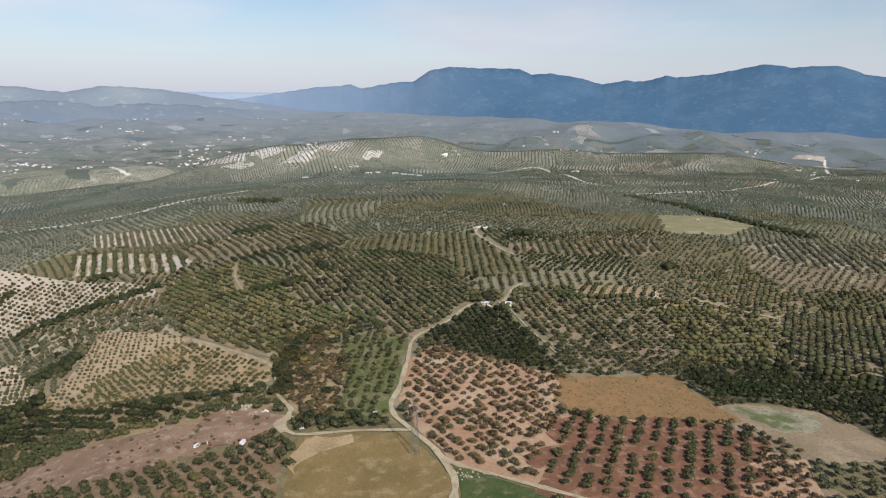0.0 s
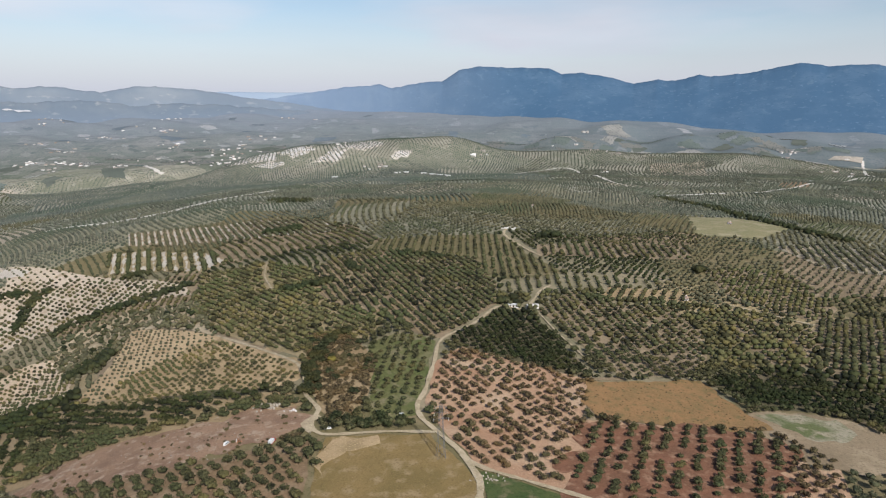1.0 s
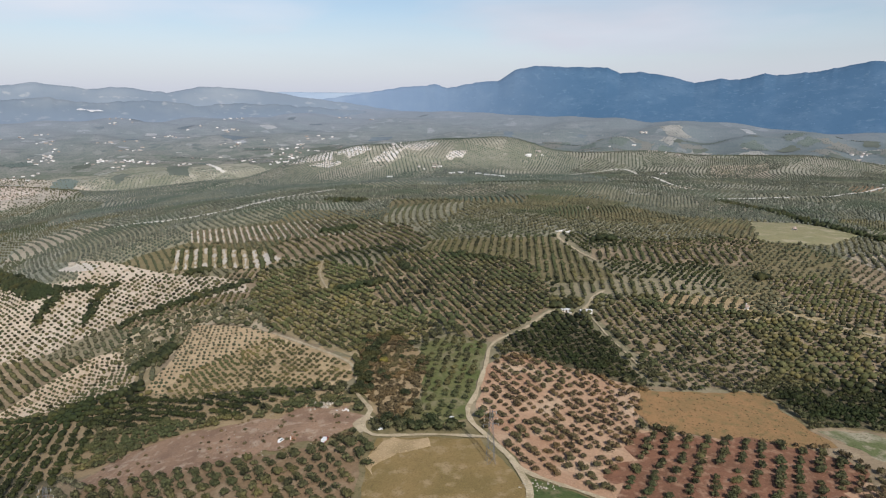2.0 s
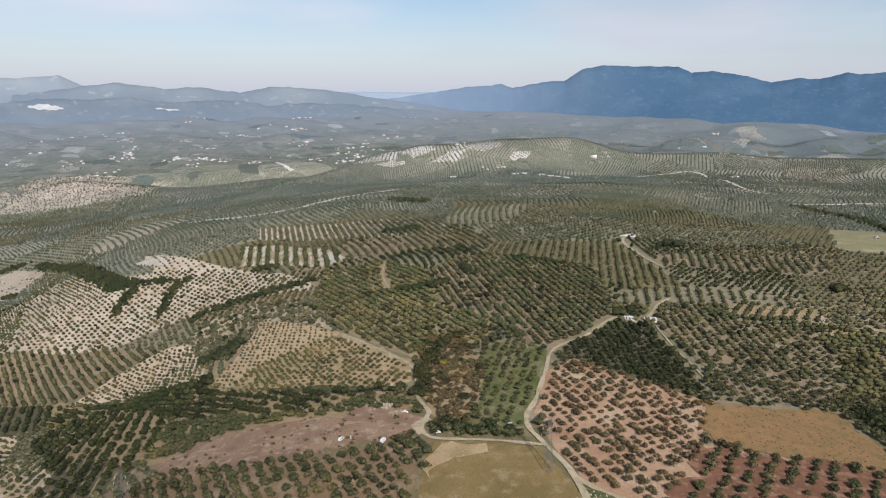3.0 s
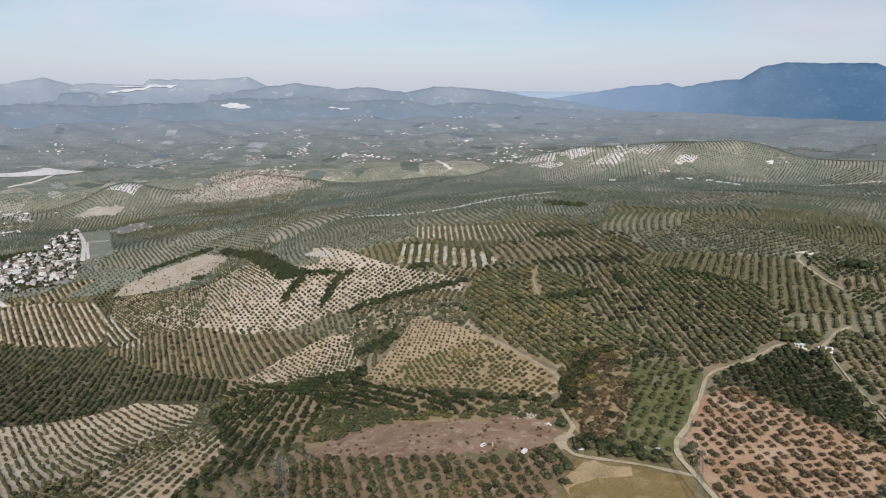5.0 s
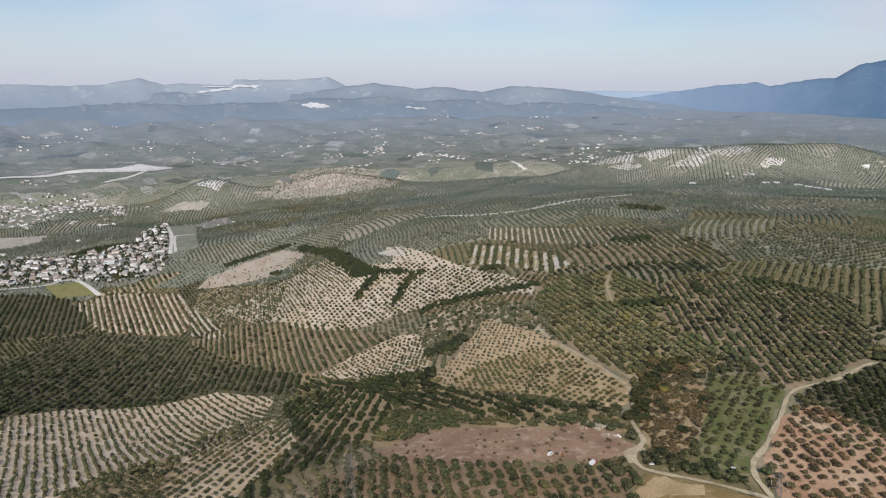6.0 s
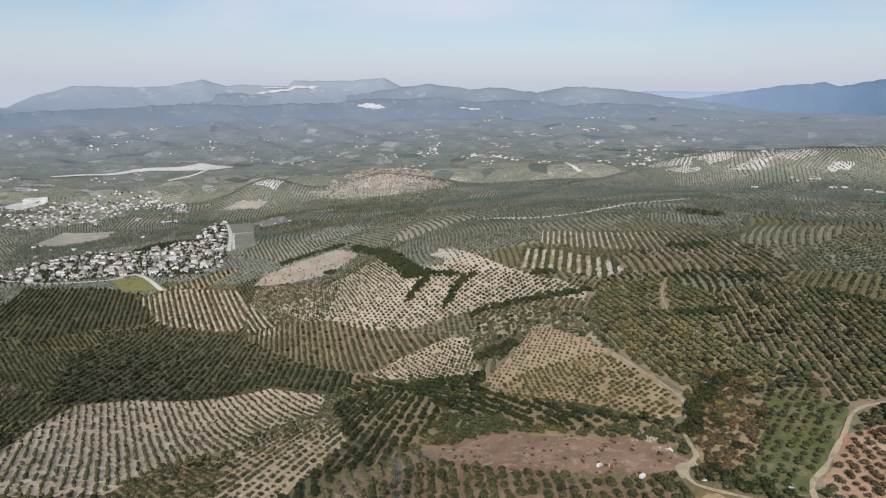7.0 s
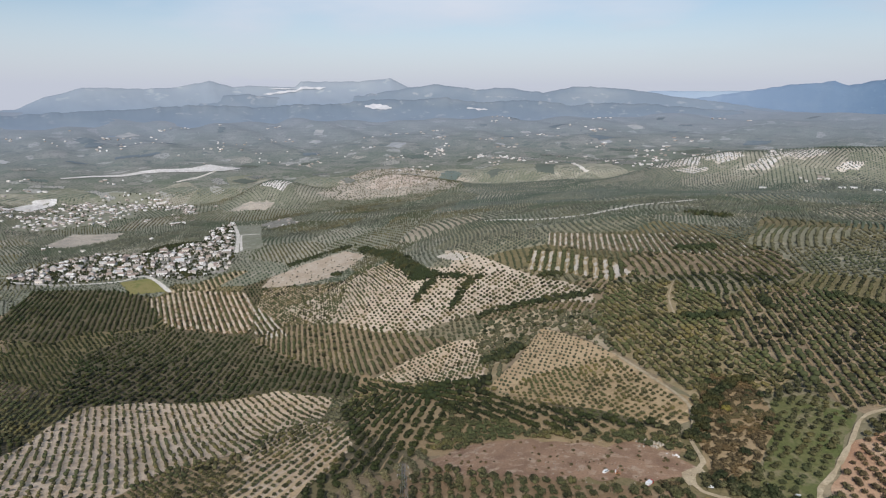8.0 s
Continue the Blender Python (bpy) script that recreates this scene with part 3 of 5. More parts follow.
RUINYARD = [(-666, 874), (-636, 881), (-578, 845), (-579, 831), (-618, 841)]
BARE = [(-319, 764), (-320, 794), (-292, 764), (-293, 741)]
TANSLOW = [(-245, 421), (-229, 444), (-195, 481), (-148, 439), (-113, 408), (-97, 386), (-106, 363), (-155, 360), (-228, 384)]
TANS = [(-315, 592), (-251, 540), (-193, 487), (-113, 408), (-97, 386), (-106, 363), (-155, 360), (-228, 384), (-269, 426), (-278, 482)]
field(TANS, LIGHTTAN, "tan earth under young round olives planted in a grid")
field(TANSLOW, TANMID, "earth under small grey olives planted close in a grid", 0.4, 4, 16)
REDDARK = [(61, 332), (103, 333), (151, 333), (163, 319), (119, 233), (48, 229), (40, 280)]
field(REDDARK, DEEPRED, "earth under green olives in columns on deep red earth", 0.5, 3, 16)
REDS = [(-22, 397), (-5, 422), (27, 407), (74, 387), (59, 335), (104, 334), (153, 336), (178, 309), (159, 247), (71, 241), (48, 261), (4, 283), (-18, 322), (-24, 344)]
field(REDS, RED, "earth under scattered rusty olives on red earth")
CENTER = [(-123, 542), (-154, 635), (-132, 691), (-80, 701), (3, 683), (23, 584), (21, 520), (-19, 436), (-36, 445), (-60, 484), (-99, 514)]
field(CENTER, BROWN, "earth under olive trees in slanting rows on brown earth")
LEFTMID = [(-298, 718), (-221, 713), (-154, 635), (-123, 542), (-99, 514), (-60, 484), (-70, 438), (-111, 450), (-105, 406), (-190, 490), (-253, 579)]
field(LEFTMID, KHAKI, "earth under crowded rounded olives on khaki earth")
GRID = [(54, 515), (88, 579), (108, 556), (171, 558), (179, 507), (159, 435), (136, 409), (75, 392), (68, 428), (74, 389), (95, 392)]
field(GRID, BROWN, "earth under olives set in an open square grid")
DEEP = [(-14, 436), (20, 502), (44, 507), (68, 428), (74, 390), (24, 407), (-5, 424)]
field(DEEP, DARKEARTH, "earth under dense dark green olives close together")
DARKR = [(147, 399), (177, 421), (212, 441), (234, 431), (281, 404), (295, 388), (245, 316), (229, 324), (220, 353), (201, 366), (166, 367)]
field(DARKR, DARKEARTH, "earth under dense dark green olives close together")
ROWSR = [(275, 531), (383, 565), (419, 566), (295, 388), (281, 404), (234, 431)]
field(ROWSR, BROWN, "earth under olives in straight rows")
YELLR = [(171, 541), (212, 564), (204, 440), (172, 418), (159, 435), (179, 507)]
field(YELLR, GREENISH, "earth under olives on yellow-green grassy earth")
MAUVER = [(212, 556), (275, 513), (234, 442), (205, 442), (202, 497)]
field(MAUVER, BROWN, "earth under rusty olives on brown earth")
BROWNR = [(237, 683), (280, 705), (323, 692), (314, 572), (284, 531), (231, 589)]
field(BROWNR, BROWN, "earth under rusty olives on brown earth")
GREENS = [(-60, 381), (-60, 397), (-69, 427), (-52, 446), (-36, 443), (-23, 432), (-26, 362), (-28, 328), (-52, 317), (-55, 357)]
field(GREENS, MEADGREEN, "earth under olives on fresh green grass")
TERR = [(114, 573), (124, 599), (195, 603), (190, 579), (119, 562)]
field(TERR, TAN, "earth under short olive rows on tan terraces")
LANES1 = [(-487, 869), (-430, 867), (-334, 813), (-277, 750), (-302, 729), (-387, 775), (-439, 784)]
field(LANES1, KHAKI, "earth under olive rows between pale chalky lanes")
LANES2 = [(-499, 955), (-367, 960), (-281, 1000), (-188, 916), (-170, 844), (-273, 840), (-470, 895)]
field(LANES2, BROWN, "earth under olive rows between pale chalky lanes")
LANES3 = [(74, 756), (143, 780), (253, 796), (240, 730), (160, 708), (70, 706)]
field(LANES3, BROWN, "earth under olive rows on brown earth")
VINES = [(356, 798), (429, 822), (512, 769), (527, 722), (459, 624), (444, 661), (372, 708)]
field(VINES, GREYSOIL, "earth under olive rows between pale lanes")
NEARHILL = [(-649, 219), (-724, 290), (-760, 335), (-751, 397), (-623, 509), (-511, 487), (-451, 415), (-471, 383), (-426, 305), (-455, 259), (-428, 201), (-532, 154), (-622, 175)]
field(NEARHILL, WARMPALE, "earth under olives in rows over the pale hilltop")
FRONT = [(-415, 298), (-471, 383), (-432, 401), (-351, 348), (-301, 304), (-285, 257), (-272, 219), (-321, 209)]
field(FRONT, WARMPALE, "earth under olives in rows on orange-tan earth")
BELOW = [(-428, 201), (-455, 259), (-419, 301), (-338, 241), (-321, 209), (-293, 173), (-362, 152)]
field(BELOW, TAN, "earth under dense dark olives")
SLOPEG = [(-466, 452), (-415, 481), (-271, 372), (-241, 319), (-236, 270), (-267, 258), (-287, 261), (-310, 314)]
field(SLOPEG, DARKEARTH, "earth under dark olives in sloping rows on green earth")
LANES = [(-489, 527), (-471, 565), (-430, 598), (-368, 584), (-316, 538), (-303, 473), (-290, 445), (-360, 465)]
field(LANES, WARMPALE, "earth under olives in rows on pale earth")
MIDGREY = [(-851, 632), (-827, 681), (-643, 672), (-533, 641), (-430, 598), (-471, 565), (-495, 534), (-687, 583)]
field(MIDGREY, BROWN, "earth under olives in rows on grey-tan earth")
MOUND = [(-783, 309), (-870, 360), (-1001, 450), (-1038, 550), (-1014, 628), (-875, 640), (-687, 583), (-489, 527), (-496, 481), (-643, 508), (-751, 397), (-760, 335)]
field(MOUND, DARKEARTH, "earth under dense dark olives on a rounded hill")
BAND = [(-496, 481), (-480, 518), (-354, 457), (-278, 443), (-257, 402), (-180, 378), (-106, 364), (-157, 332), (-238, 352), (-271, 372), (-415, 481)]
field(BAND, DARKEARTH, "earth under dense dark olives along a hollow")
CHALK = [(-710, 682), (-822, 832), (-813, 929), (-635, 820), (-493, 793), (-360, 737), (-294, 688), (-326, 669), (-409, 672), (-450, 661), (-524, 641), (-631, 659)]
field(CHALK, PINKPALE, "earth under round olives in rows on the chalky hill")
STRIPS = [(-1196, 657), (-1177, 735), (-1070, 789), (-945, 717), (-888, 661), (-1036, 610)]
field(STRIPS, RUSTY, "earth under olive rows on tan earth")
STRIPSW = [(-1070, 789), (-975, 747), (-839, 691), (-775, 649), (-811, 634), (-875, 662), (-945, 717)]
field(STRIPSW, BROWN, "earth under olive rows on whitish earth")
TOWNROW = [(-1133, 659), (-1201, 713), (-1177, 842), (-1147, 863), (-1138, 773), (-1139, 710)]
field(TOWNROW, BROWN, "earth under olive rows on pale earth below the village")
LEFTDARK = [(-1143, 369), (-1290, 465), (-1388, 544), (-1274, 639), (-1171, 683), (-1055, 590), (-1090, 494), (-1061, 429)]
field(LEFTDARK, DARKEARTH, "earth under dark olives in rows")
SLOPERUST = [(-975, 747), (-1038, 811), (-1011, 838), (-878, 845), (-822, 832), (-714, 697), (-763, 672), (-839, 691)]
field(SLOPERUST, BROWN, "earth under olives on brown slope")
FOREG = [(-230, 257), (-212, 279), (-160, 289), (-122, 287), (-74, 303), (-74, 297), (-70, 259), (-69, 228), (-214, 219)]
SLOPEROWS = [(-908, 755), (-866, 770), (-848, 829), (-864, 920), (-754, 860), (-733, 767), (-696, 678), (-742, 676)]
field(SLOPEROWS, SLOPETAN, "earth under olive rows on a pale slope")
field(FOREG, RUSTY, "earth under olives in dense rows below the cleared ground")
ABOVEC = [(-307, 419), (-225, 378), (-154, 357), (-105, 359), (-88, 340), (-108, 333), (-132, 323), (-168, 306), (-197, 298), (-220, 294)]
field(ABOVEC, TAN, "earth under dense olives above the cleared ground")
LEFTLOW = [(-526, 547), (-366, 475), (-191, 377), (-127, 353), (-98, 346), (-102, 337), (-151, 325), (-190, 311), (-229, 293), (-327, 344), (-455, 455)]
field(LEFTLOW, TAN, "earth under olives in uneven rows in the hollow")
CHALKTWO = [(-642, 891), (-507, 819), (-416, 766), (-307, 695), (-280, 652), (-341, 678), (-395, 676), (-408, 656), (-456, 667), (-503, 681)]
field(CHALKTWO, PINKPALE, "earth under round olives on pinkish chalk")
field(DRY, MEADOW, "dry ochre meadow with mown grass")
field(MOWN, TANMID, "pale bare corner of the dry meadow", 0.42, 2, 7)
field(GREEN, GRASS, "fresh green grass beside the dirt road")
field(STUBBLE, OCHRE, "bare orange-brown stubble field", 0.3, 4, 6)
field(EDGEPALE, BROWN, "pale fallow ground", 0.26, 4, 8)
field(EDGE, MINGLED, "greenish fallow strip with pale patches", 0.3, 2, 6)
field(CLEAR, MAUVE, "cleared reddish-mauve earth with rubble", 0.36, 4, 9)
field(GULLY, TAN, "tan stony earth of a scrubby gully", 0.24)
field(WILDS, PALE, "pale earth under wild scrub", 0.24)
field(SLOPE, SLOPETAN, "bare tan hillside")
field(YELLOW, STRAW, "pale straw-coloured field beside a dark hedge", 0.3, 8, 9)
field(YELLOWGREEN, LUSH, "yellow-green meadow below the village", step=10)
field(PLOT, PLOTGREEN, "green-brown fenced plot beside the village", step=12)
field(WHITE_A, FADED, "pale bare ground beside the village", 0.3, 8, 20)
field(WHITE_B, YARD, "grey bare ground beside the village", 0.45, 8, 20)
field(WHITE_C, FARWHITE, "whitish terraced ground", step=12)
field(QUARRY, FARWHITE, "long white scar of bare ground", 3, step=14)
field(TANWIDE, FADED, "pale bare field beyond the village", step=12)
field(TOWN, YARD, "grey yards and lanes of the village", 0.2, step=12)
field(OUTSKIRTS, PLOTGREEN, "grey yards of the outlying hamlet", 0.2, step=12)
field(ORANGEHILL, FADED, "pale earth on a far hill", 0.3, 10, 14)
field(ORANGECORE, PINKHILL, "pinkish bare earth on top of a far hill", 0.9, 6, 22)
field(CHALKKNOLL, FARWHITE, "pale earth on a far knoll", step=12)
field(RUINYARD, CHALKY, "white bare yard on the hilltop", 0.5)
field(BARE, CHALKY, "white bare clearing among olives", 0.5)
field([(604, 2351), (798, 2382), (722, 2120), (549, 2094)], GREYSOIL, "grey earth of a far olive field", step=12)
field([(1317, 2590), (1347, 2609), (1445, 2591), (1422, 2554)], FADED, "white bare yard of a far farm", 3, step=12)
field([(1059, 1973), (1155, 1971), (989, 1637), (917, 1582)], MEADGREEN, "green far field", step=12)
field([(1139, 1943), (1211, 1878), (1065, 1639), (988, 1613)], MEADGREEN, "green far field", step=12)
field([(741, 1679), (902, 1885), (804, 1649), (713, 1569)], RUSTY, "reddish far field", step=12)
grove(TANSLOW, 79, 5.0, 5.4, 1.5, OLIVE_KHAKI, "small grey olives planted close in a grid")
grove(TANS, 62, 5.9, 6.6, 1.2, OLIVE_GREY, "young round olives planted in a grid")
grove(REDDARK, 69, 5.2, 8.4, 2.0, OLIVE, "green olives in columns on deep red earth", 1.0, miss=0.10)
grove(REDS, 124, 4.6, 6.8, 1.85, OLIVE_RUST, "scattered rusty olives on red earth", 0.95)
grove(CENTER, 113, 5.5, 6.8, 2.25, OLIVE, "olive trees in slanting rows on brown earth", 0.6)
grove(LEFTMID, 127, 5.5, 5.9, 2.2, OLIVE_KHAKI, "crowded rounded olives on khaki earth", 0.8)
grove(GRID, 100, 6.2, 7.4, 2.15, OLIVE, "olives set in an open square grid")
grove(DEEP, 104, 5.4, 5.4, 2.2, OLIVE_DARK, "dense dark green olives close together")
grove(DARKR, 91, 7.8, 6.2, 2.9, OLIVE_DARK, "dense dark green olives close together")
grove(ROWSR, 62, 7, 5.5, 2.4, OLIVE, "olives in straight rows")
grove(YELLR, 94, 7.2, 6.3, 2.5, OLIVE_KHAKI, "olives on yellow-green grassy earth")
grove(MAUVER, 92, 7.2, 6.0, 2.5, OLIVE_KHAKI, "khaki olives on brown earth")
grove(BROWNR, 108, 7.2, 7.4, 2.5, OLIVE_KHAKI, "khaki olives on brown earth")
grove(GREENS, 88, 6.0, 6.0, 1.85, OLIVE, "olives on fresh green grass", 0.95)
grove(TERR, 67, 7.0, 8.2, 2.2, OLIVE, "short olive rows on tan terraces")
grove(LANES1, 115, 6, 12.0, 3.0, OLIVE, "olive rows between pale chalky lanes")
grove(LANES2, 117, 7.2, 8.5, 2.6, OLIVE_GREY, "olive rows between pale chalky lanes")
grove(LANES3, 87, 7.6, 9.1, 2.5, OLIVE, "olive rows on brown earth")
grove(VINES, 75, 7.6, 9.0, 2.7, OLIVE_GREY, "olive rows between pale lanes")
grove(NEARHILL, 153, 8.6, 7.2, 1.8, OLIVE, "olives in rows over the pale hilltop", 0.95)
grove(FRONT, 113, 5.5, 9, 1.65, OLIVE, "olives in rows on orange-tan earth", 0.95)
grove(BELOW, 110, 6, 8, 1.95, OLIVE, "dense dark olives")
grove(SLOPEG, 118, 7.8, 9.4, 2.4, OLIVE_DARK, "dark olives in sloping rows on green earth", 0.95)
grove(LANES, 29, 4.6, 11, 1.65, OLIVE, "olives in rows on pale earth")
grove(MIDGREY, 139, 6.6, 7.8, 2.7, OLIVE, "olives in rows on grey-tan earth")
grove(MOUND, 128, 8.6, 9.6, 2.7, OLIVE_DARK, "dense dark olives on a rounded hill", 0.95)
grove(BAND, 150, 7.0, 7.2, 2.8, OLIVE_DARK, "dense dark olives along a hollow")
grove(CHALK, 82, 5.9, 10.6, 2.15, OLIVE, "round olives in rows on the chalky hill")
grove(STRIPS, 151, 7.6, 9.6, 2.9, OLIVE, "olive rows on tan earth")
grove(STRIPSW, 151, 7.0, 8.2, 3.0, OLIVE, "olive rows on whitish earth")
grove(TOWNROW, 154, 7.6, 10, 3.4, OLIVE, "olive rows on pale earth below the village")
grove(LEFTDARK, 145, 7.6, 8.5, 2.7, OLIVE_DARK, "dark olives in rows")
grove(SLOPEROWS, 99, 5.8, 9.2, 2.5, OLIVE, "olive rows between pale strips on a slope")
grove(SLOPERUST, 99, 5.8, 9.2, 2.4, OLIVE, "olives on brown slope")
PLANTED += [CLEAR]
grove(FOREG, 128, 5.4, 6.2, 2.2, OLIVE, "olives in dense rows below the cleared ground", 0.95)
grove(ABOVEC, 176, 5.0, 5.2, 2.3, OLIVE, "dense olives above the cleared ground", 0.95)
grove(LEFTLOW, 160, 6.5, 7, 2.2, OLIVE_KHAKI, "olives in uneven rows in the hollow")
grove(CHALKTWO, 45, 7.6, 14.0, 2.0, OLIVE, "round olives on pinkish chalk")
TAKEN += [SLOPEROWS, TANSLOW, TANS, REDDARK, REDS, CENTER, LEFTMID, GRID, DEEP, DARKR, ROWSR, YELLR, MAUVER, BROWNR, GREENS, TERR, LANES1, LANES2, LANES3, VINES, NEARHILL, FRONT, BELOW, SLOPEG, LANES, MIDGREY, MOUND, BAND, CHALK, STRIPS, STRIPSW, TOWNROW, LEFTDARK, SLOPERUST, FOREG, ABOVEC, LEFTLOW, CHALKTWO]
lanes(CENTER, 113, 6.8, 1.6, TAN, "pale bare strips between olive rows")
lanes(LANES1, 115, 12.0, 4.2, CHALKY, "pale bare strips between olive rows")
lanes(LANES2, 117, 8.5, 2.4, CHALKY, "pale bare strips between olive rows")
lanes(SLOPEG, 118, 9.4, 1.8, TAN, "pale bare strips between olive rows")
lanes(FRONT, 113, 9, 4.0, LIGHTTAN, "pale bare strips between olive rows")
lanes(SLOPEROWS, 99, 9.2, 3.6, PINKPALE, "pale bare strips between olive rows")
lanes(SLOPERUST, 99, 9.2, 3.0, PINKPALE, "pale bare strips between olive rows")
lanes(VINES, 75, 9.0, 4.6, PALE, "pale bare strips between olive rows")
lanes(STRIPS, 151, 9.6, 4.0, PINKPALE, "pale bare strips between olive rows")
lanes(STRIPSW, 151, 8.2, 4.2, CHALKY, "pale bare strips between olive rows")
lanes(TOWNROW, 154, 10, 5.0, PALE, "pale bare strips between olive rows")

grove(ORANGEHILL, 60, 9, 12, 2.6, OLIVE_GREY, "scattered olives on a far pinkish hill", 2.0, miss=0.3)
grove(CHALKKNOLL, 120, 8, 11, 2.8, OLIVE_HAZED, "olive rows on a far pale knoll")
grove(LOWGREEN, 30, 7.5, 8, 2.6, OLIVE_HALF_HAZED, "dark orchard below the village")
for k, patch in enumerate((
        [(-860, 2300), (-760, 2215), (-640, 2210), (-650, 2290), (-740, 2330)],
        [(-640, 2266), (-610, 2330), (-533, 2320), (-522, 2242), (-572, 2206)],
        [(-501, 2183), (-465, 2233), (-408, 2222), (-426, 2155)],
        [(-465, 2240), (-445, 2300), (-332, 2340), (-291, 2300), (-355, 2228)],
        [(-260, 2196), (-238, 2248), (-194, 2273), (-208, 2210)],
        [(-720, 2180), (-640, 2150), (-600, 2190), (-660, 2205)])):
    field(patch, CHALKY, "pale chalk earth on a far hill", 0.5, 8, 18)
    lanes(patch, 100 + 12 * k, 13.0, 8.0, FARWHITE, "white chalk strips between far olive rows", 1.2)
    grove(patch, 100 + 12 * k, 8.5, 13.0, 2.2, OLIVE_HAZED, "olive rows on white chalk far off", seed=20 + k)

NEARFILL = [(-125, 300), (235, 300), (262, 560), (100, 585), (-60, 500), (-125, 470)]
PLANTED += [DRY, GREEN, STUBBLE, EDGE, EDGEPALE, CLEAR, GULLY, WILDS]
grove(NEARFILL, 110, 5.8, 6.2, 2.5, OLIVE, "olives filling the field margins", 0.9)
TAKEN += [NEARFILL]

# wild growth: hedges, belts, gully scrub
scrub(SLOPE, 16, 1.6, OAK, "few dark bushes on the bare hillside", 18)
scrub(GULLY, 3.1, 1.7, OLIVE_RUST, "brown and rusty bushes in a gully")
scrub(GULLY, 13, 2.3, OAK, "dark bushes in a gully", 6)
scrub(STUBBLE, 3.4, 0.42, OLIVE_RUST, "low dry tufts on the stubble", 17)
scrub(WILDS, 6, 2.1, OLIVE_GREY, "grey-green wild bushes on a slope", 7)
scrub(WILDS, 15, 2.4, OAK, "dark wild bushes on a slope", 8)
BELTS = (
    ([(-1087, 917), (-1065, 978), (-1023, 1038)], 14, 3.4), ([(-978, 1026), (-850, 970), (-641, 798), (-596, 782)], 20, 3.6),
    ([(-581, 717), (-591, 756), (-592, 777)], 11, 3.2), ([(-500, 693), (-513, 731), (-520, 769), (-503, 772)], 11, 3.2),
    ([(-581, 783), (-542, 779)], 10, 3.0), ([(-428, 653), (-384, 670), (-331, 679), (-294, 688)], 13, 3.0),
    ([(-318, 494), (-295, 498), (-306, 528)], 13, 3.6), ([(-923, 889), (-892, 881)], 10, 3.4),
    ([(-415, 765), (-373, 763)], 10, 3.0), ([(345, 1267), (406, 1167), (401, 1004), (431, 913), (465, 838)], 12, 3.4),
    ([(-88, 451), (-98, 423), (-97, 386), (-90, 353)], 8, 3.0), ([(-171, 579), (-123, 588)], 10, 3.2), ([(-102, 616), (-123, 642)], 9, 3.2),
    ([(-267, 868), (-224, 875)], 12, 3.6), ([(-346, 1171), (-283, 1153)], 18, 4.0), ([(82, 801), (104, 816)], 14, 3.8),
    ([(-72, 682), (-25, 677)], 9, 3.0), ([(222, 672), (233, 672)], 10, 3.8), ([(-72, 322), (-52, 317), (-30, 319)], 7, 2.6),
    ([(-1500, 1000), (-1560, 930), (-1560, 870)], 24, 3.6), ([(-1300, 800), (-1240, 790)], 20, 3.6), ([(20, 520), (34, 528)], 8, 3.2))
for k, (line, width, size) in enumerate(BELTS):
    belt(line, width, 3.6, size, OAK, "dark evergreen bushes in a ragged belt", 30 + k)
TAKEN += [DRY, GREEN, STUBBLE, EDGE, EDGEPALE, CLEAR, GULLY, WILDS, SLOPE, YELLOW, TOWN, OUTSKIRTS, YELLOWGREEN, PLOT, WHITE_A, WHITE_B, WHITE_C, QUARRY, TANWIDE, LOWGREEN, ORANGEHILL, CHALKKNOLL, RUINYARD, BARE]


# ---- all the other groves: parcels of every slant ----
def cell(k, sx, sy, reach=150):
    """The outline of the land nearer to seed k than to any other."""
    poly = [Vector((sx[k] + a, sy[k] + b)) for a, b in ((-reach, -reach), (reach, -reach), (reach, reach), (-reach, reach))]
    here = Vector((sx[k], sy[k]))
    for j in range(len(sx)):
        d = Vector((sx[j], sy[j])) - here
        if j == k or d.length > 2 * reach:
            continue
        mid, out = here + d / 2, []
        for a, b in zip(poly, poly[1:] + poly[:1]):
            sa, sb = (a - mid).dot(d), (b - mid).dot(d)
            if sa <= 0:
                out.append(a)
            if sa * sb < 0:
                out.append(a.lerp(b, sa / (sa - sb)))
        poly = out
    return [(p.x, p.y) for p in poly]


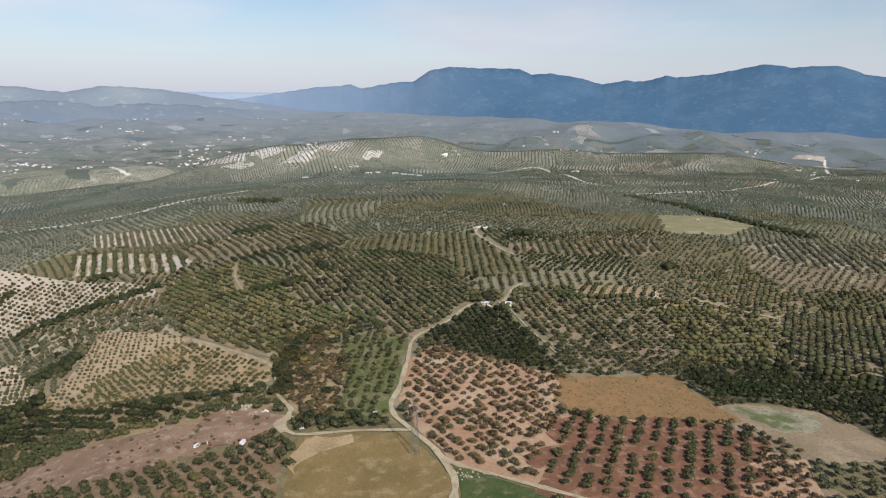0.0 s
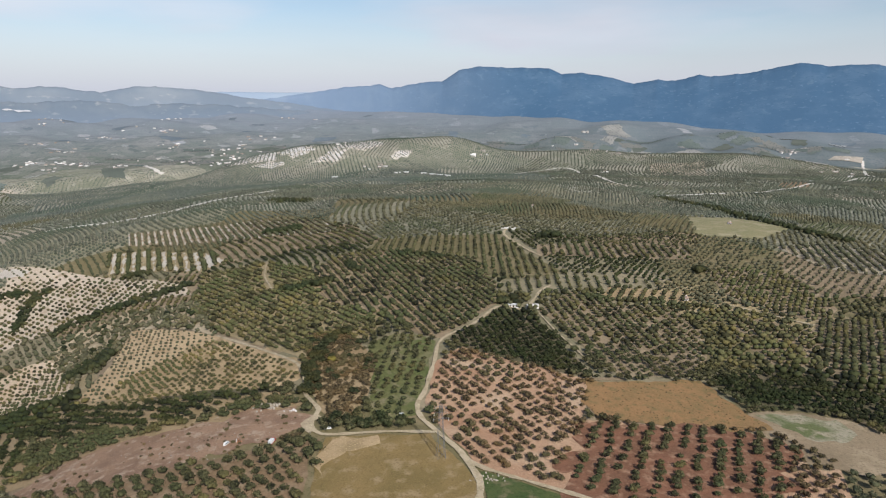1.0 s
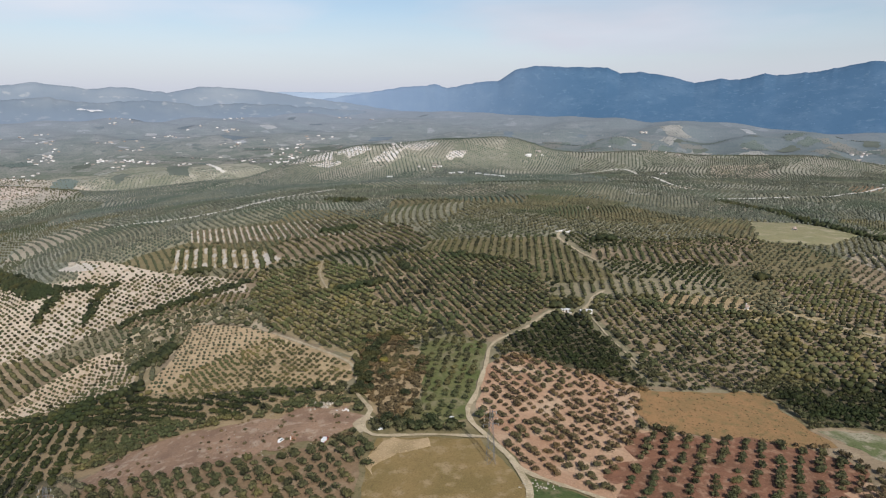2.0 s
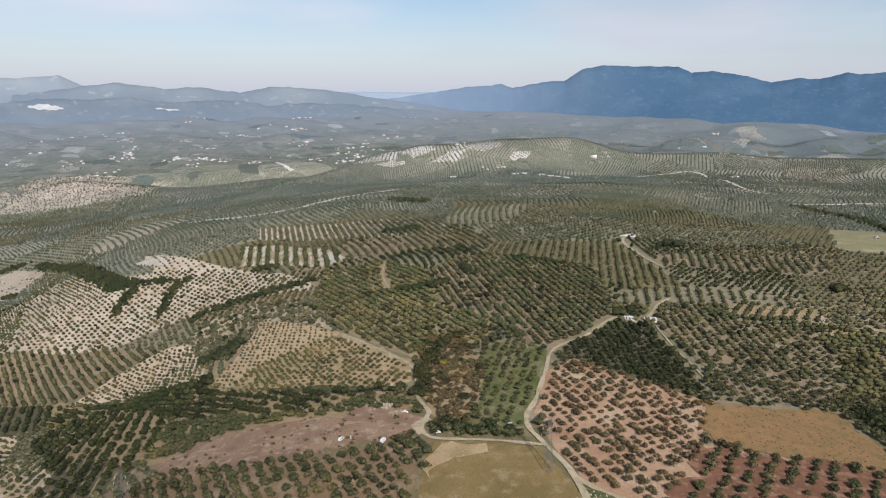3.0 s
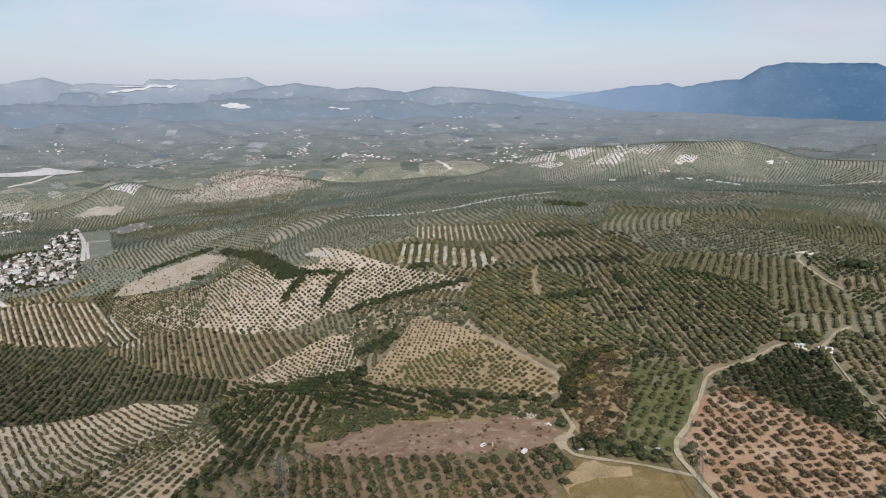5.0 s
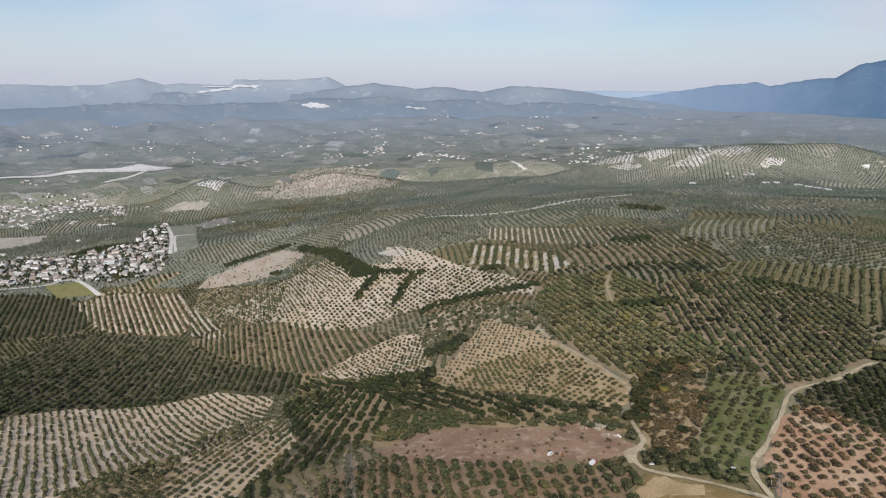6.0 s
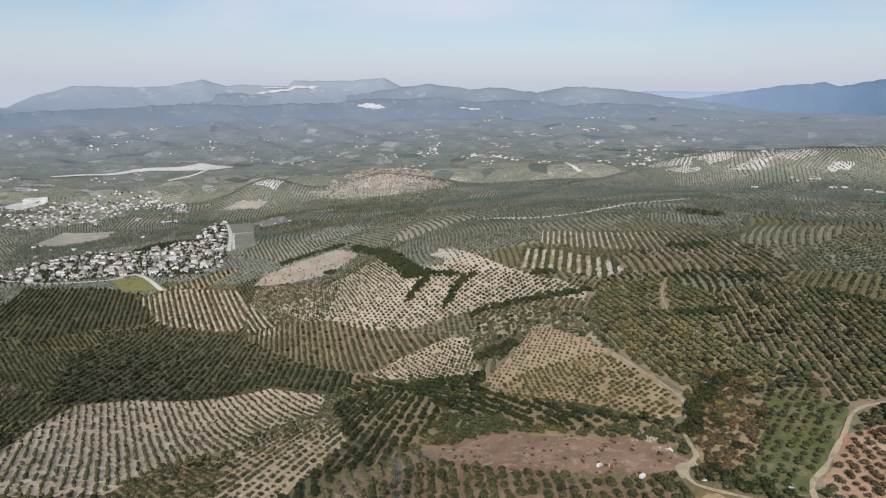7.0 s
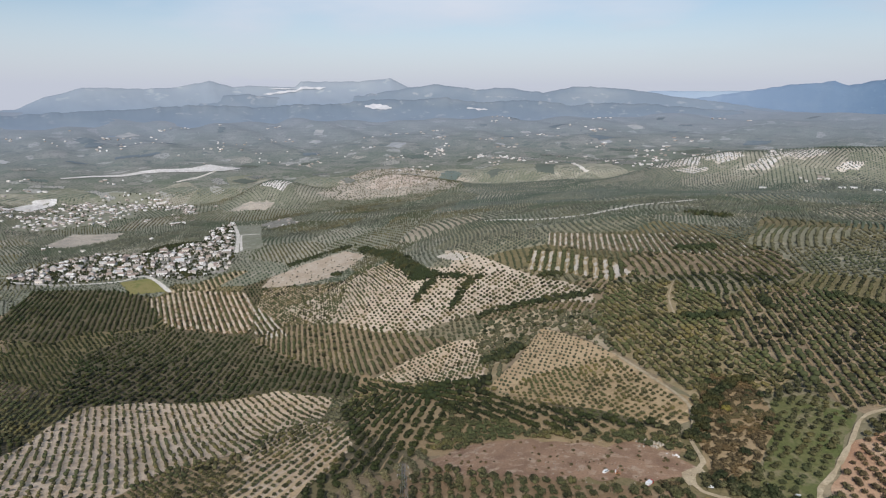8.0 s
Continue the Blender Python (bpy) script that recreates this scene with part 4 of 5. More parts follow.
rng = np.random.default_rng(11)
sx, sy = np.meshgrid(np.arange(-2700, 1800, 140.0), np.arange(0, 2800, 140.0))
sx, sy = (sx + rng.uniform(-58, 58, sx.shape)).ravel(), (sy + rng.uniform(-58, 58, sy.shape)).ravel()
near = seen(sx, sy + 1e-6) | seen(sx * 0.9, sy * 0.9) | seen(sx * 1.1, sy * 1.1 + 120)
sx, sy = sx[near], sy[near]
EARTHS = (GROUND, BROWN, GREENISH, GREYSOIL, TAN, PALE, KHAKI, HAZED_EARTH, GREYSOIL, FADED, DARKEARTH, PLOTGREEN, MIDGREEN)
for k in range(len(sx)):
    far = math.hypot(sx[k], sy[k])
    sp = rng.uniform(6.8, 8.2) * (1.0 if far < 1400 else 1.25)
    slant = rng.normal(1.9, 0.5)
    x, y = rows_in(sx[k], sy[k], 150, slant, sp * 0.95, sp * rng.uniform(1.0, 1.35), rng, 0.5, rng.uniform(-1.5, 1.5))
    d = (x[:, None] - sx) ** 2 + (y[:, None] - sy) ** 2
    ok = (d.argmin(1) == k) & seen(x, y)
    for poly in TAKEN:
        ok &= ~inside(x, y, poly)
    x, y = x[ok], y[ok]
    ok = off_tracks(x, y)
    earth = rng.choice(7, p=(0.37, 0.28, 0.28, 0.02, 0.0, 0.0, 0.05))
    # farther off, paler and greyer earth and leaves are picked to imitate haze
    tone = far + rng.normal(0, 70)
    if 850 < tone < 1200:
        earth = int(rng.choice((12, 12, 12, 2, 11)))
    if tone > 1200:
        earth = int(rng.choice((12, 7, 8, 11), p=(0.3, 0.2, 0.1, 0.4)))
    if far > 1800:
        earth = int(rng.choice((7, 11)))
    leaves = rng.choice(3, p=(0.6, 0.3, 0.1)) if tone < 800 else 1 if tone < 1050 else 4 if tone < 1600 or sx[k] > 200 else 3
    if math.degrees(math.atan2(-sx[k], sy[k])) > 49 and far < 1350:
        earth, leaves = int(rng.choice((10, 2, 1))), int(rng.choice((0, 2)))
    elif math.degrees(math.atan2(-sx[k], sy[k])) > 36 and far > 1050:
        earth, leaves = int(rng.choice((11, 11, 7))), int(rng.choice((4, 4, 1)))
    size = rng.uniform(2.0, 2.5) * (1.0 if far < 1400 else 1.08)
    if earth and ok.any():
        outline = cell(k, sx, sy)
        if len(outline) > 2:
            field(outline, EARTHS[earth], "earth of an olive field with worn edges", 0.06 + 0.011 * (k % 13), 8 if far < 800 else 16, 6)
    plant(x[ok], y[ok], size, (OLIVE, OLIVE_GREY, OLIVE_DARK, OLIVE_HAZED, OLIVE_HALF_HAZED)[leaves], "grey-green olive trees planted in long rows", rng)



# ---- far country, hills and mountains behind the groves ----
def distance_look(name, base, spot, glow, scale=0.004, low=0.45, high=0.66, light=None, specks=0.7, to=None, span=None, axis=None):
    """Far land with haze painted into colour and glow: bluish, with faint patches, drifting to a second tone across the
    country.
    """
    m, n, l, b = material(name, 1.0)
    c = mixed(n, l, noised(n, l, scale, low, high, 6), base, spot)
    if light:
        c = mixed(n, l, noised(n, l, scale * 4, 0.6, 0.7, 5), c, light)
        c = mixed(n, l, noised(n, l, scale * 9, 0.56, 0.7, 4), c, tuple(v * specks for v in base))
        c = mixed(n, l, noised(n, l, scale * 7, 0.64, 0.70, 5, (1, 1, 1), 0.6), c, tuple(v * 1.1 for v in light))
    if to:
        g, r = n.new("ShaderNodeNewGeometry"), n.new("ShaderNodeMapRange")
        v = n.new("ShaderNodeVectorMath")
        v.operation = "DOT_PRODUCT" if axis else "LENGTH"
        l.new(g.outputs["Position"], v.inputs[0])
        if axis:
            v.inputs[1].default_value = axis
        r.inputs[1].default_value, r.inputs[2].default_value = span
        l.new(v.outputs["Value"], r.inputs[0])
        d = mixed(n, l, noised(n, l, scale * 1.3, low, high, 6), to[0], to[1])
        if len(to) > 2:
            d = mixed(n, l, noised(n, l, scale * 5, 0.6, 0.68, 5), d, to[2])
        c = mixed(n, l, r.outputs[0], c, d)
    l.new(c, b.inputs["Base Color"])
    # the glow stands in for light scattered by the air
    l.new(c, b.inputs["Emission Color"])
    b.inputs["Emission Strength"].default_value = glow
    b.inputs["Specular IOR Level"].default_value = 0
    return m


def far_sheet(a1, a2, r1, r2, mat, label):
    """A stretch of the far rolling country between two bearings and two distances."""
    rr, aa = np.meshgrid(np.linspace(r1, r2, 70), np.radians(np.arange(a1, a2, 0.2)), indexing="ij")
    x, y = -rr * np.sin(aa), rr * np.cos(aa)
    v = np.stack([x, y, far_land(x, y)], -1).reshape(-1, 3)
    nr, na = rr.shape
    i, j = np.meshgrid(np.arange(nr - 1), np.arange(na - 1), indexing="ij")
    q = (i * na + j).ravel()
    tri = np.concatenate([np.column_stack([q, q + na, q + 1]), np.column_stack([q + 1, q + na, q + na + 1])])
    ob = new("backdrop", fast_mesh("backdrop", v, tri[:, ::-1], [mat], True))
    return tagged(ob, label, "far hills", kind="structure")


def country_look(name):
    """Far farmland: a patchwork of parcels with dots of olives; the blue of the air is painted in with the distance,
    and all of it glows.
    """
    m, n, l, b = material(name, 1.0)
    g = n.new("ShaderNodeNewGeometry")
    flat = n.new("ShaderNodeMapping")
    flat.inputs["Scale"].default_value = (1, 1, 0)
    warp = n.new("ShaderNodeTexNoise")
    warp.inputs["Scale"].default_value = 0.012
    push = n.new("ShaderNodeVectorMath")
    push.operation = "MULTIPLY_ADD"
    push.inputs[1].default_value = (70, 70, 0)
    l.new(g.outputs["Position"], warp.inputs[0])
    l.new(warp.outputs["Color"], push.inputs[0])
    l.new(g.outputs["Position"], push.inputs[2])
    l.new(push.outputs[0], flat.inputs[0])

    def parcels(scale, steps):
        v, r = n.new("ShaderNodeTexVoronoi"), n.new("ShaderNodeValToRGB")
        v.inputs["Scale"].default_value = scale
        l.new(flat.outputs[0], v.inputs[0])
        split = n.new("ShaderNodeSeparateColor")
        l.new(v.outputs["Color"], split.inputs[0])
        l.new(split.outputs[0], r.inputs[0])
        r.color_ramp.interpolation = "CONSTANT"
        e = r.color_ramp.elements
        while len(e) < len(steps):
            e.new(0.5)
        for k, (at, colour) in enumerate(steps):
            e[k].position, e[k].color = at, (*colour, 1)
        return r.outputs[0], split.outputs[1], v.outputs["Distance"]

    big, _, _ = parcels(0.0085, ((0, (0.110, 0.116, 0.089)), (0.30, (0.125, 0.129, 0.103)), (0.55, (0.099, 0.111, 0.079)), (0.78, (0.148, 0.142, 0.118)), (0.93, (0.196, 0.181, 0.156))))
    small, pick, _ = parcels(0.021, ((0, (0.092, 0.102, 0.074)), (0.34, (0.119, 0.122, 0.096)), (0.62, (0.139, 0.138, 0.110)), (0.86, (0.185, 0.175, 0.150)), (0.955, (0.302, 0.288, 0.270))))
    c = mixed(n, l, 0.55, big, small)
    v = n.new("ShaderNodeTexVoronoi")  # olives as dots, in loose rows
    v.inputs["Scale"].default_value, v.inputs["Randomness"].default_value = 0.085, 0.55
    l.new(g.outputs["Position"], v.inputs[0])
    dots = n.new("ShaderNodeMapRange")
    dots.inputs[1].default_value, dots.inputs[2].default_value, dots.inputs[3].default_value, dots.inputs[4].default_value = 0.25, 0.48, 0.62, 0.0
    l.new(v.outputs["Distance"], dots.inputs[0])
    c = mixed(n, l, dots.outputs[0], c, (0.052, 0.060, 0.042))
    c = mixed(n, l, noised(n, l, 0.018, 0.60, 0.68, 6), c, (0.062, 0.070, 0.054))  # copses
    c = mixed(n, l, noised(n, l, 0.03, 0.69, 0.73, 5), c, (0.30, 0.285, 0.26))  # bare scrapes and tracks
    east, share = n.new("ShaderNodeSeparateXYZ"), n.new("ShaderNodeMapRange")  # a darker, bluer haze tone is mixed in to the east
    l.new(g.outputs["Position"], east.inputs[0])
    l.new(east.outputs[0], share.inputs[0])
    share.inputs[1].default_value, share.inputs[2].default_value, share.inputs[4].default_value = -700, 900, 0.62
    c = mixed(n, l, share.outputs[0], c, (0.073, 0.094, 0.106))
    # haze painted in: blue-grey takes over the colour with distance
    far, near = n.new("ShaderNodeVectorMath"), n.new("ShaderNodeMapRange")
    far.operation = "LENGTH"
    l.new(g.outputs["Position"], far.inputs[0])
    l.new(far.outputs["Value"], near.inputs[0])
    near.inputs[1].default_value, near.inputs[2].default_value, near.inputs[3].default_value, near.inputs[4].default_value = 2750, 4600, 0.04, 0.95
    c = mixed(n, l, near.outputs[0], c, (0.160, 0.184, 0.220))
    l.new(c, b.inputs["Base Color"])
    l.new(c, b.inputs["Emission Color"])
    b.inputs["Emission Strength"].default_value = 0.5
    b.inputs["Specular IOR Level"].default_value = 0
    return m


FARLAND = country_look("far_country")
far_sheet(-46, 86, 2600, 3150, FARLAND, "far olive country, grey-green with painted haze")
far_sheet(-46, 86, 3150, 3750, FARLAND, "farther rolling country, grey with painted haze")
far_sheet(-4, 86, 3750, 4640, FARLAND, "farthest rolling country, blue-grey with painted haze")


def mountain_range(profile, radius, depth, foot, mat, label, rough=0.05, step=0.12, seed=0.0, relief=0.2):
    """A ridge along the horizon: bearings (degrees left of ahead) and heights as angles over the flight's start."""
    prof = sorted(profile)
    near, far = prof[0][0], prof[-1][0]
    knots, tall = [p[0] for p in prof], [p[1] for p in prof]

    def at(a, s):
        """The point of the slope on one bearing, s from foot (0) to crest (1)."""
        e = np.interp(a, knots, tall) + noise.fractal((a * 1.1, seed, 1.7), 0.8, 2.1, 4) * rough
        soft = sum(np.interp(a + k * 0.8, knots, tall) for k in range(-4, 5)) / 9
        deep = depth(a) if callable(depth) else depth
        r = radius - deep * (1 - s)
        x, y = -r * math.sin(radians(a)), r * math.cos(radians(a))
        wave = noise.ridged_multi_fractal((x / 520, y / 520, seed + 5), 0.9, 2.1, 4, 1.0, 2.0) - 1.0
        low = 160 + radius * math.tan(radians(soft)) - foot
        z = foot + low * max(0, s ** 1.25 + wave * relief * s * (1 - s) * 1.6) + radius * math.tan(radians(e - soft)) * s ** 5
        return x, y, z
    az, n, verts = np.arange(near, far, step), 16, []
    for a in az:
        for k in range(n + 1):
            verts.append(at(a, k / n))
        crest = verts[-1][2]
        for back, drop in ((40, 0.05), (90, 0.2), (100, 1.0)):  # rounded crest and the far side
            r = radius + back
            verts.append((-r * math.sin(radians(a)), r * math.cos(radians(a)), crest + (foot - crest) * drop))
    w = n + 4
    faces = [(i * w + k, i * w + k + 1, (i + 1) * w + k + 1, (i + 1) * w + k) for i in range(len(az) - 1) for k in range(w - 1)]
    ob = new("mountain_range", mesh_of("mountain_range", verts, faces, [mat], True))
    tagged(ob, label, "mountains", kind="structure")
    return at


def scar(at, a1, a2, s1, s2, mat, label, tilt=0.0, seed=0.0):
    """A ragged strip of bare rock on a mountain's slope."""
    az, verts, k = np.arange(a1, a2, 0.08), [], 4
    for a in az:
        f = (a - a1) / (a2 - a1)
        mid = (s1 + s2) / 2 + tilt * (f - 0.5) + 0.03 * noise.noise((a * 1.7, seed, 4))
        half = (s2 - s1) / 2 * math.sin(math.pi * f) ** 0.5 * max(0.1, 0.8 + 1.2 * noise.noise((a * 2.3, seed, 9)))
        for i in range(k + 1):
            x, y, z = at(a, min(1, mid + half * (2 * i / k - 1)))
            verts.append((x * 0.998, y * 0.998, z + 3))
    w = k + 1
    faces = [(i * w + j, i * w + j + 1, (i + 1) * w + j + 1, (i + 1) * w + j) for i in range(len(az) - 1) for j in range(k)]
    return tagged(new("bare_slope", mesh_of("bare_slope", verts, faces, [mat], True)), label, "bare rock", kind="structure")


# mountain tones with the blue haze painted in; every one of them glows
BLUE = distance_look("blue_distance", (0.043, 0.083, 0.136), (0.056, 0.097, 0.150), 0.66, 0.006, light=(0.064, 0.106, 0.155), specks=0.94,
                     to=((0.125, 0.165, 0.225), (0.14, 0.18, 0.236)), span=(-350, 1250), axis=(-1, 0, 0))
# painted haze lies bluer over the feet, greyer over the crests
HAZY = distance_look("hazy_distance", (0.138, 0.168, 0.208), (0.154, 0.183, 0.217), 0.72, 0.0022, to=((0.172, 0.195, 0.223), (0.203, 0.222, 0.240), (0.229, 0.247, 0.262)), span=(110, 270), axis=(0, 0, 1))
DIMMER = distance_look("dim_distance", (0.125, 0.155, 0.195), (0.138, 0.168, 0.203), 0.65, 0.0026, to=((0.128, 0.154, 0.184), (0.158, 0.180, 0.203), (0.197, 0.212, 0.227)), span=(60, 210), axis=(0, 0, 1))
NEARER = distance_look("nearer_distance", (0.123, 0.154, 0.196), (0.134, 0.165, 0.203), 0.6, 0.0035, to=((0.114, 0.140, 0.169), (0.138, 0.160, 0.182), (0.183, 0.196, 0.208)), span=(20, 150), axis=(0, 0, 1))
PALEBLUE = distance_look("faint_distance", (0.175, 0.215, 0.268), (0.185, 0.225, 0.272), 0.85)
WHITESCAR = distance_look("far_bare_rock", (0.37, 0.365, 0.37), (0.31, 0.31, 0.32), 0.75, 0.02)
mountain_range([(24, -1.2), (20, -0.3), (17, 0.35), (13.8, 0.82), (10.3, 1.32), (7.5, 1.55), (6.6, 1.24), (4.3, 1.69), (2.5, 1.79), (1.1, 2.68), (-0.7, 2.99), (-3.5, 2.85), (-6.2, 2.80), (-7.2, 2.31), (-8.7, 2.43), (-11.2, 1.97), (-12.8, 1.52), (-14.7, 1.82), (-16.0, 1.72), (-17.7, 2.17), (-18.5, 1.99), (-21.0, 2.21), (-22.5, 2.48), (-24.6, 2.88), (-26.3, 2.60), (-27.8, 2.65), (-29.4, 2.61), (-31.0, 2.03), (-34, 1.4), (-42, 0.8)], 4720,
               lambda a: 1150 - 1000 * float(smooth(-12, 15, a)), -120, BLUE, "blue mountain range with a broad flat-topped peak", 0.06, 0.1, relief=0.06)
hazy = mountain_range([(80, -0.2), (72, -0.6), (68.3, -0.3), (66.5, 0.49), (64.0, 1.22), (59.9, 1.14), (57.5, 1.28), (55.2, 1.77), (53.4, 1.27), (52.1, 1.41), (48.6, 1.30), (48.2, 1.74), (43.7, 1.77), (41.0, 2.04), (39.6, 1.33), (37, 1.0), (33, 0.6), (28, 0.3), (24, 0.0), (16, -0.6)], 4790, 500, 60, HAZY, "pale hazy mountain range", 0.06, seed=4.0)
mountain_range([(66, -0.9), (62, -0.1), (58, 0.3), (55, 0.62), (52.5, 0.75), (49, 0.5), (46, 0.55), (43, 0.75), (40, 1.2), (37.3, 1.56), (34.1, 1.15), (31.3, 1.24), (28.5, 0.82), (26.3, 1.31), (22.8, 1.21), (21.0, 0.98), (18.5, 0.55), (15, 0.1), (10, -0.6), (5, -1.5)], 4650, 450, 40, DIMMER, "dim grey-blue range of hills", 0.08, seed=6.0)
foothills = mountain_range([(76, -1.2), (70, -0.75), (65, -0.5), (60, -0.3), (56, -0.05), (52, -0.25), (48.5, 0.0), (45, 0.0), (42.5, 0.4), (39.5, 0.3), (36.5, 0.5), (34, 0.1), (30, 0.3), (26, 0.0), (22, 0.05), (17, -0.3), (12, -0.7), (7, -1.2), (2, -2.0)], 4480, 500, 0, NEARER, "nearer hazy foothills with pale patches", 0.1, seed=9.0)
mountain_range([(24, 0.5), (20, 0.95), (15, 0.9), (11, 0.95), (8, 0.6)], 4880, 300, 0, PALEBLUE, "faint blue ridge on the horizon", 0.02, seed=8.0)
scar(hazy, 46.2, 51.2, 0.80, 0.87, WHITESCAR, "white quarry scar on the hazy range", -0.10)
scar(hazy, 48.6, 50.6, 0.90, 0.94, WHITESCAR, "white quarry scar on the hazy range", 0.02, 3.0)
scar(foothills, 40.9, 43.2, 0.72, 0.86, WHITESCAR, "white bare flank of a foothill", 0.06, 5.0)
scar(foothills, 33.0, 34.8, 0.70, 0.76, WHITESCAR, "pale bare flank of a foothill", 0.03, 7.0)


# a patchwork of far fields with specks of olives, haze painted into their glowing colours
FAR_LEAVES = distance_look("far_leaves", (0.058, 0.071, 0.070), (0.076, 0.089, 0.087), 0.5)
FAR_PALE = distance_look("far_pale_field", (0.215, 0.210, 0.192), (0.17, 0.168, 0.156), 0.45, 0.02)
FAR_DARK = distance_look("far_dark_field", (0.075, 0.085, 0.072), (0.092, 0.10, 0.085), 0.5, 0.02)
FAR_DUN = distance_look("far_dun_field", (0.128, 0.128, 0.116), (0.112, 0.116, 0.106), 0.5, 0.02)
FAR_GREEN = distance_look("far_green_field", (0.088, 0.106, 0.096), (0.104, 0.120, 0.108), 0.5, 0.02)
# fainter copies for the farther fields, with more haze painted in
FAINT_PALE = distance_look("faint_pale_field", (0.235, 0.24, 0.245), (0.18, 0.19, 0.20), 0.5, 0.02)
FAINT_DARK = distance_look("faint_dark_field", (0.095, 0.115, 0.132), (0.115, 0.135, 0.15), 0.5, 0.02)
def far_parcel(a, r, w, d, t, kind, seed):
    """One far field, the fading of the air painted into its colour, with specks of olives on most."""
    cx, cy = -r * math.sin(a), r * math.cos(a)
    quad = [(cx + u * math.cos(t) - v * math.sin(t), cy + u * math.sin(t) + v * math.cos(t)) for u, v in ((-w, -d), (w * 0.9, -d * 1.1), (w, d), (-w * 0.8, d * 0.9))]
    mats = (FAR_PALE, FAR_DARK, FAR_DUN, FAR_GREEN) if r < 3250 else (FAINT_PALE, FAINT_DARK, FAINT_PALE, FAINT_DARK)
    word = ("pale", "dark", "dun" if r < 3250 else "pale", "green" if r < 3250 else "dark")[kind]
    field(quad, mats[kind], word + " far field with painted haze", 1.5, 12, 16)
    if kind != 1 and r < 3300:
        grove(quad, math.degrees(t) + 20, 10, 15, 2.5, FAR_LEAVES, "far olives, grey specks with painted haze", 1.5, seed=seed)


rng = np.random.default_rng(79)
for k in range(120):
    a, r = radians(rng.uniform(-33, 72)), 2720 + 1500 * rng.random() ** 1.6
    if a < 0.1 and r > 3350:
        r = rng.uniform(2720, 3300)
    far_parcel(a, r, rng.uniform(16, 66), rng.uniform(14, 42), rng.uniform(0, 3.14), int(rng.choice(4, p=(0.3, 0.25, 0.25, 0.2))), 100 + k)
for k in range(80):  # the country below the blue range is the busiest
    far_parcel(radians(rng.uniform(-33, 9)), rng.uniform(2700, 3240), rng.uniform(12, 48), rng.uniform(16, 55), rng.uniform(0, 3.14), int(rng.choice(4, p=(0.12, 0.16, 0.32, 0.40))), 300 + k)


# ---- buildings ----
def part(name, bm, mat, parent, label=""):
    """One mesh object from a bmesh, under a thing or a part of it."""
    me = bpy.data.meshes.new(name)
    bm.to_mesh(me)
    bm.free()
    me.materials.append(mat)
    ob = new(name, me)
    ob.parent = parent
    return tagged(ob, label)


def box(x1, x2, y1, y2, z1, z2, bevel=0.0):
    bm = bmesh.new()
    bmesh.ops.create_cube(bm, size=1, matrix=Matrix.LocRotScale(((x1 + x2) / 2, (y1 + y2) / 2, (z1 + z2) / 2), None, (x2 - x1, y2 - y1, z2 - z1)))
    if bevel:
        bmesh.ops.bevel(bm, geom=bm.edges[:], offset=bevel, segments=2, affect="EDGES")
    return bm


def solid(verts, faces):
    bm = bmesh.new()
    vs = [bm.verts.new(v) for v in verts]
    for f in faces:
        bm.faces.new([vs[i] for i in f])
    bmesh.ops.recalc_face_normals(bm, faces=bm.faces[:])
    return bm


WHITEWASH = plain("whitewash", (0.66, 0.63, 0.60), 0.9, vary=0.18, scale=0.3)
CREAM = plain("cream_render", (0.46, 0.42, 0.38), 0.9, vary=0.2, scale=0.3)
STONE = plain("rubble_stone", (0.42, 0.37, 0.30), 0.95, vary=0.35, scale=0.6)
TILE = plain("clay_tiles", (0.34, 0.245, 0.20), 0.9, vary=0.35, scale=0.4)
SHEET = plain("sheet_roofing", (0.55, 0.55, 0.54), 0.5, vary=0.15, scale=0.3)
WOOD = plain("dark_wood", (0.07, 0.05, 0.035))
GLASS = plain("dark_glass", (0.03, 0.035, 0.04), 0.15)
STEEL = plain("galvanised_steel", (0.2, 0.2, 0.2), 0.6, 0.4)
CAR_WHITE = plain("white_paint", (0.75, 0.75, 0.74), 0.3)
CAR_RED = plain("red_paint", (0.35, 0.06, 0.04), 0.35)
CAR_ORANGE = plain("orange_paint", (0.38, 0.17, 0.08), 0.4)
RUBBER = plain("tyre_rubber", (0.02, 0.02, 0.02), 0.85)
CERAMIC = plain("white_ceramic", (0.6, 0.6, 0.57), 0.3)
HOUSE_WORDS = {"gable": "small house with a pitched clay-tile roof", "flat": "house with a flat roof terrace and parapet", "shed": "long low building with a sheet roof"}


def walls(name, tones):
    """Plaster whose tone differs from house to house, with stains."""
    m, n, l, b = material(name, 0.9)
    who, ramp = n.new("ShaderNodeObjectInfo"), n.new("ShaderNodeValToRGB")
    l.new(who.outputs["Random"], ramp.inputs[0])
    ramp.color_ramp.interpolation = "CONSTANT"
    e = ramp.color_ramp.elements
    while len(e) < len(tones):
        e.new(0.5)
    for k, t in enumerate(tones):
        e[k].position, e[k].color = k / len(tones), (*t, 1)
    l.new(mixed(n, l, noised(n, l, 0.35, 0.5, 0.75), ramp.outputs[0], tuple(v * 0.6 for v in tones[0])), b.inputs["Base Color"])
    return m


PLASTER = walls("house_plaster", ((0.62, 0.59, 0.56), (0.40, 0.37, 0.33), (0.55, 0.50, 0.44), (0.28, 0.24, 0.20), (0.66, 0.64, 0.61), (0.36, 0.30, 0.25)))
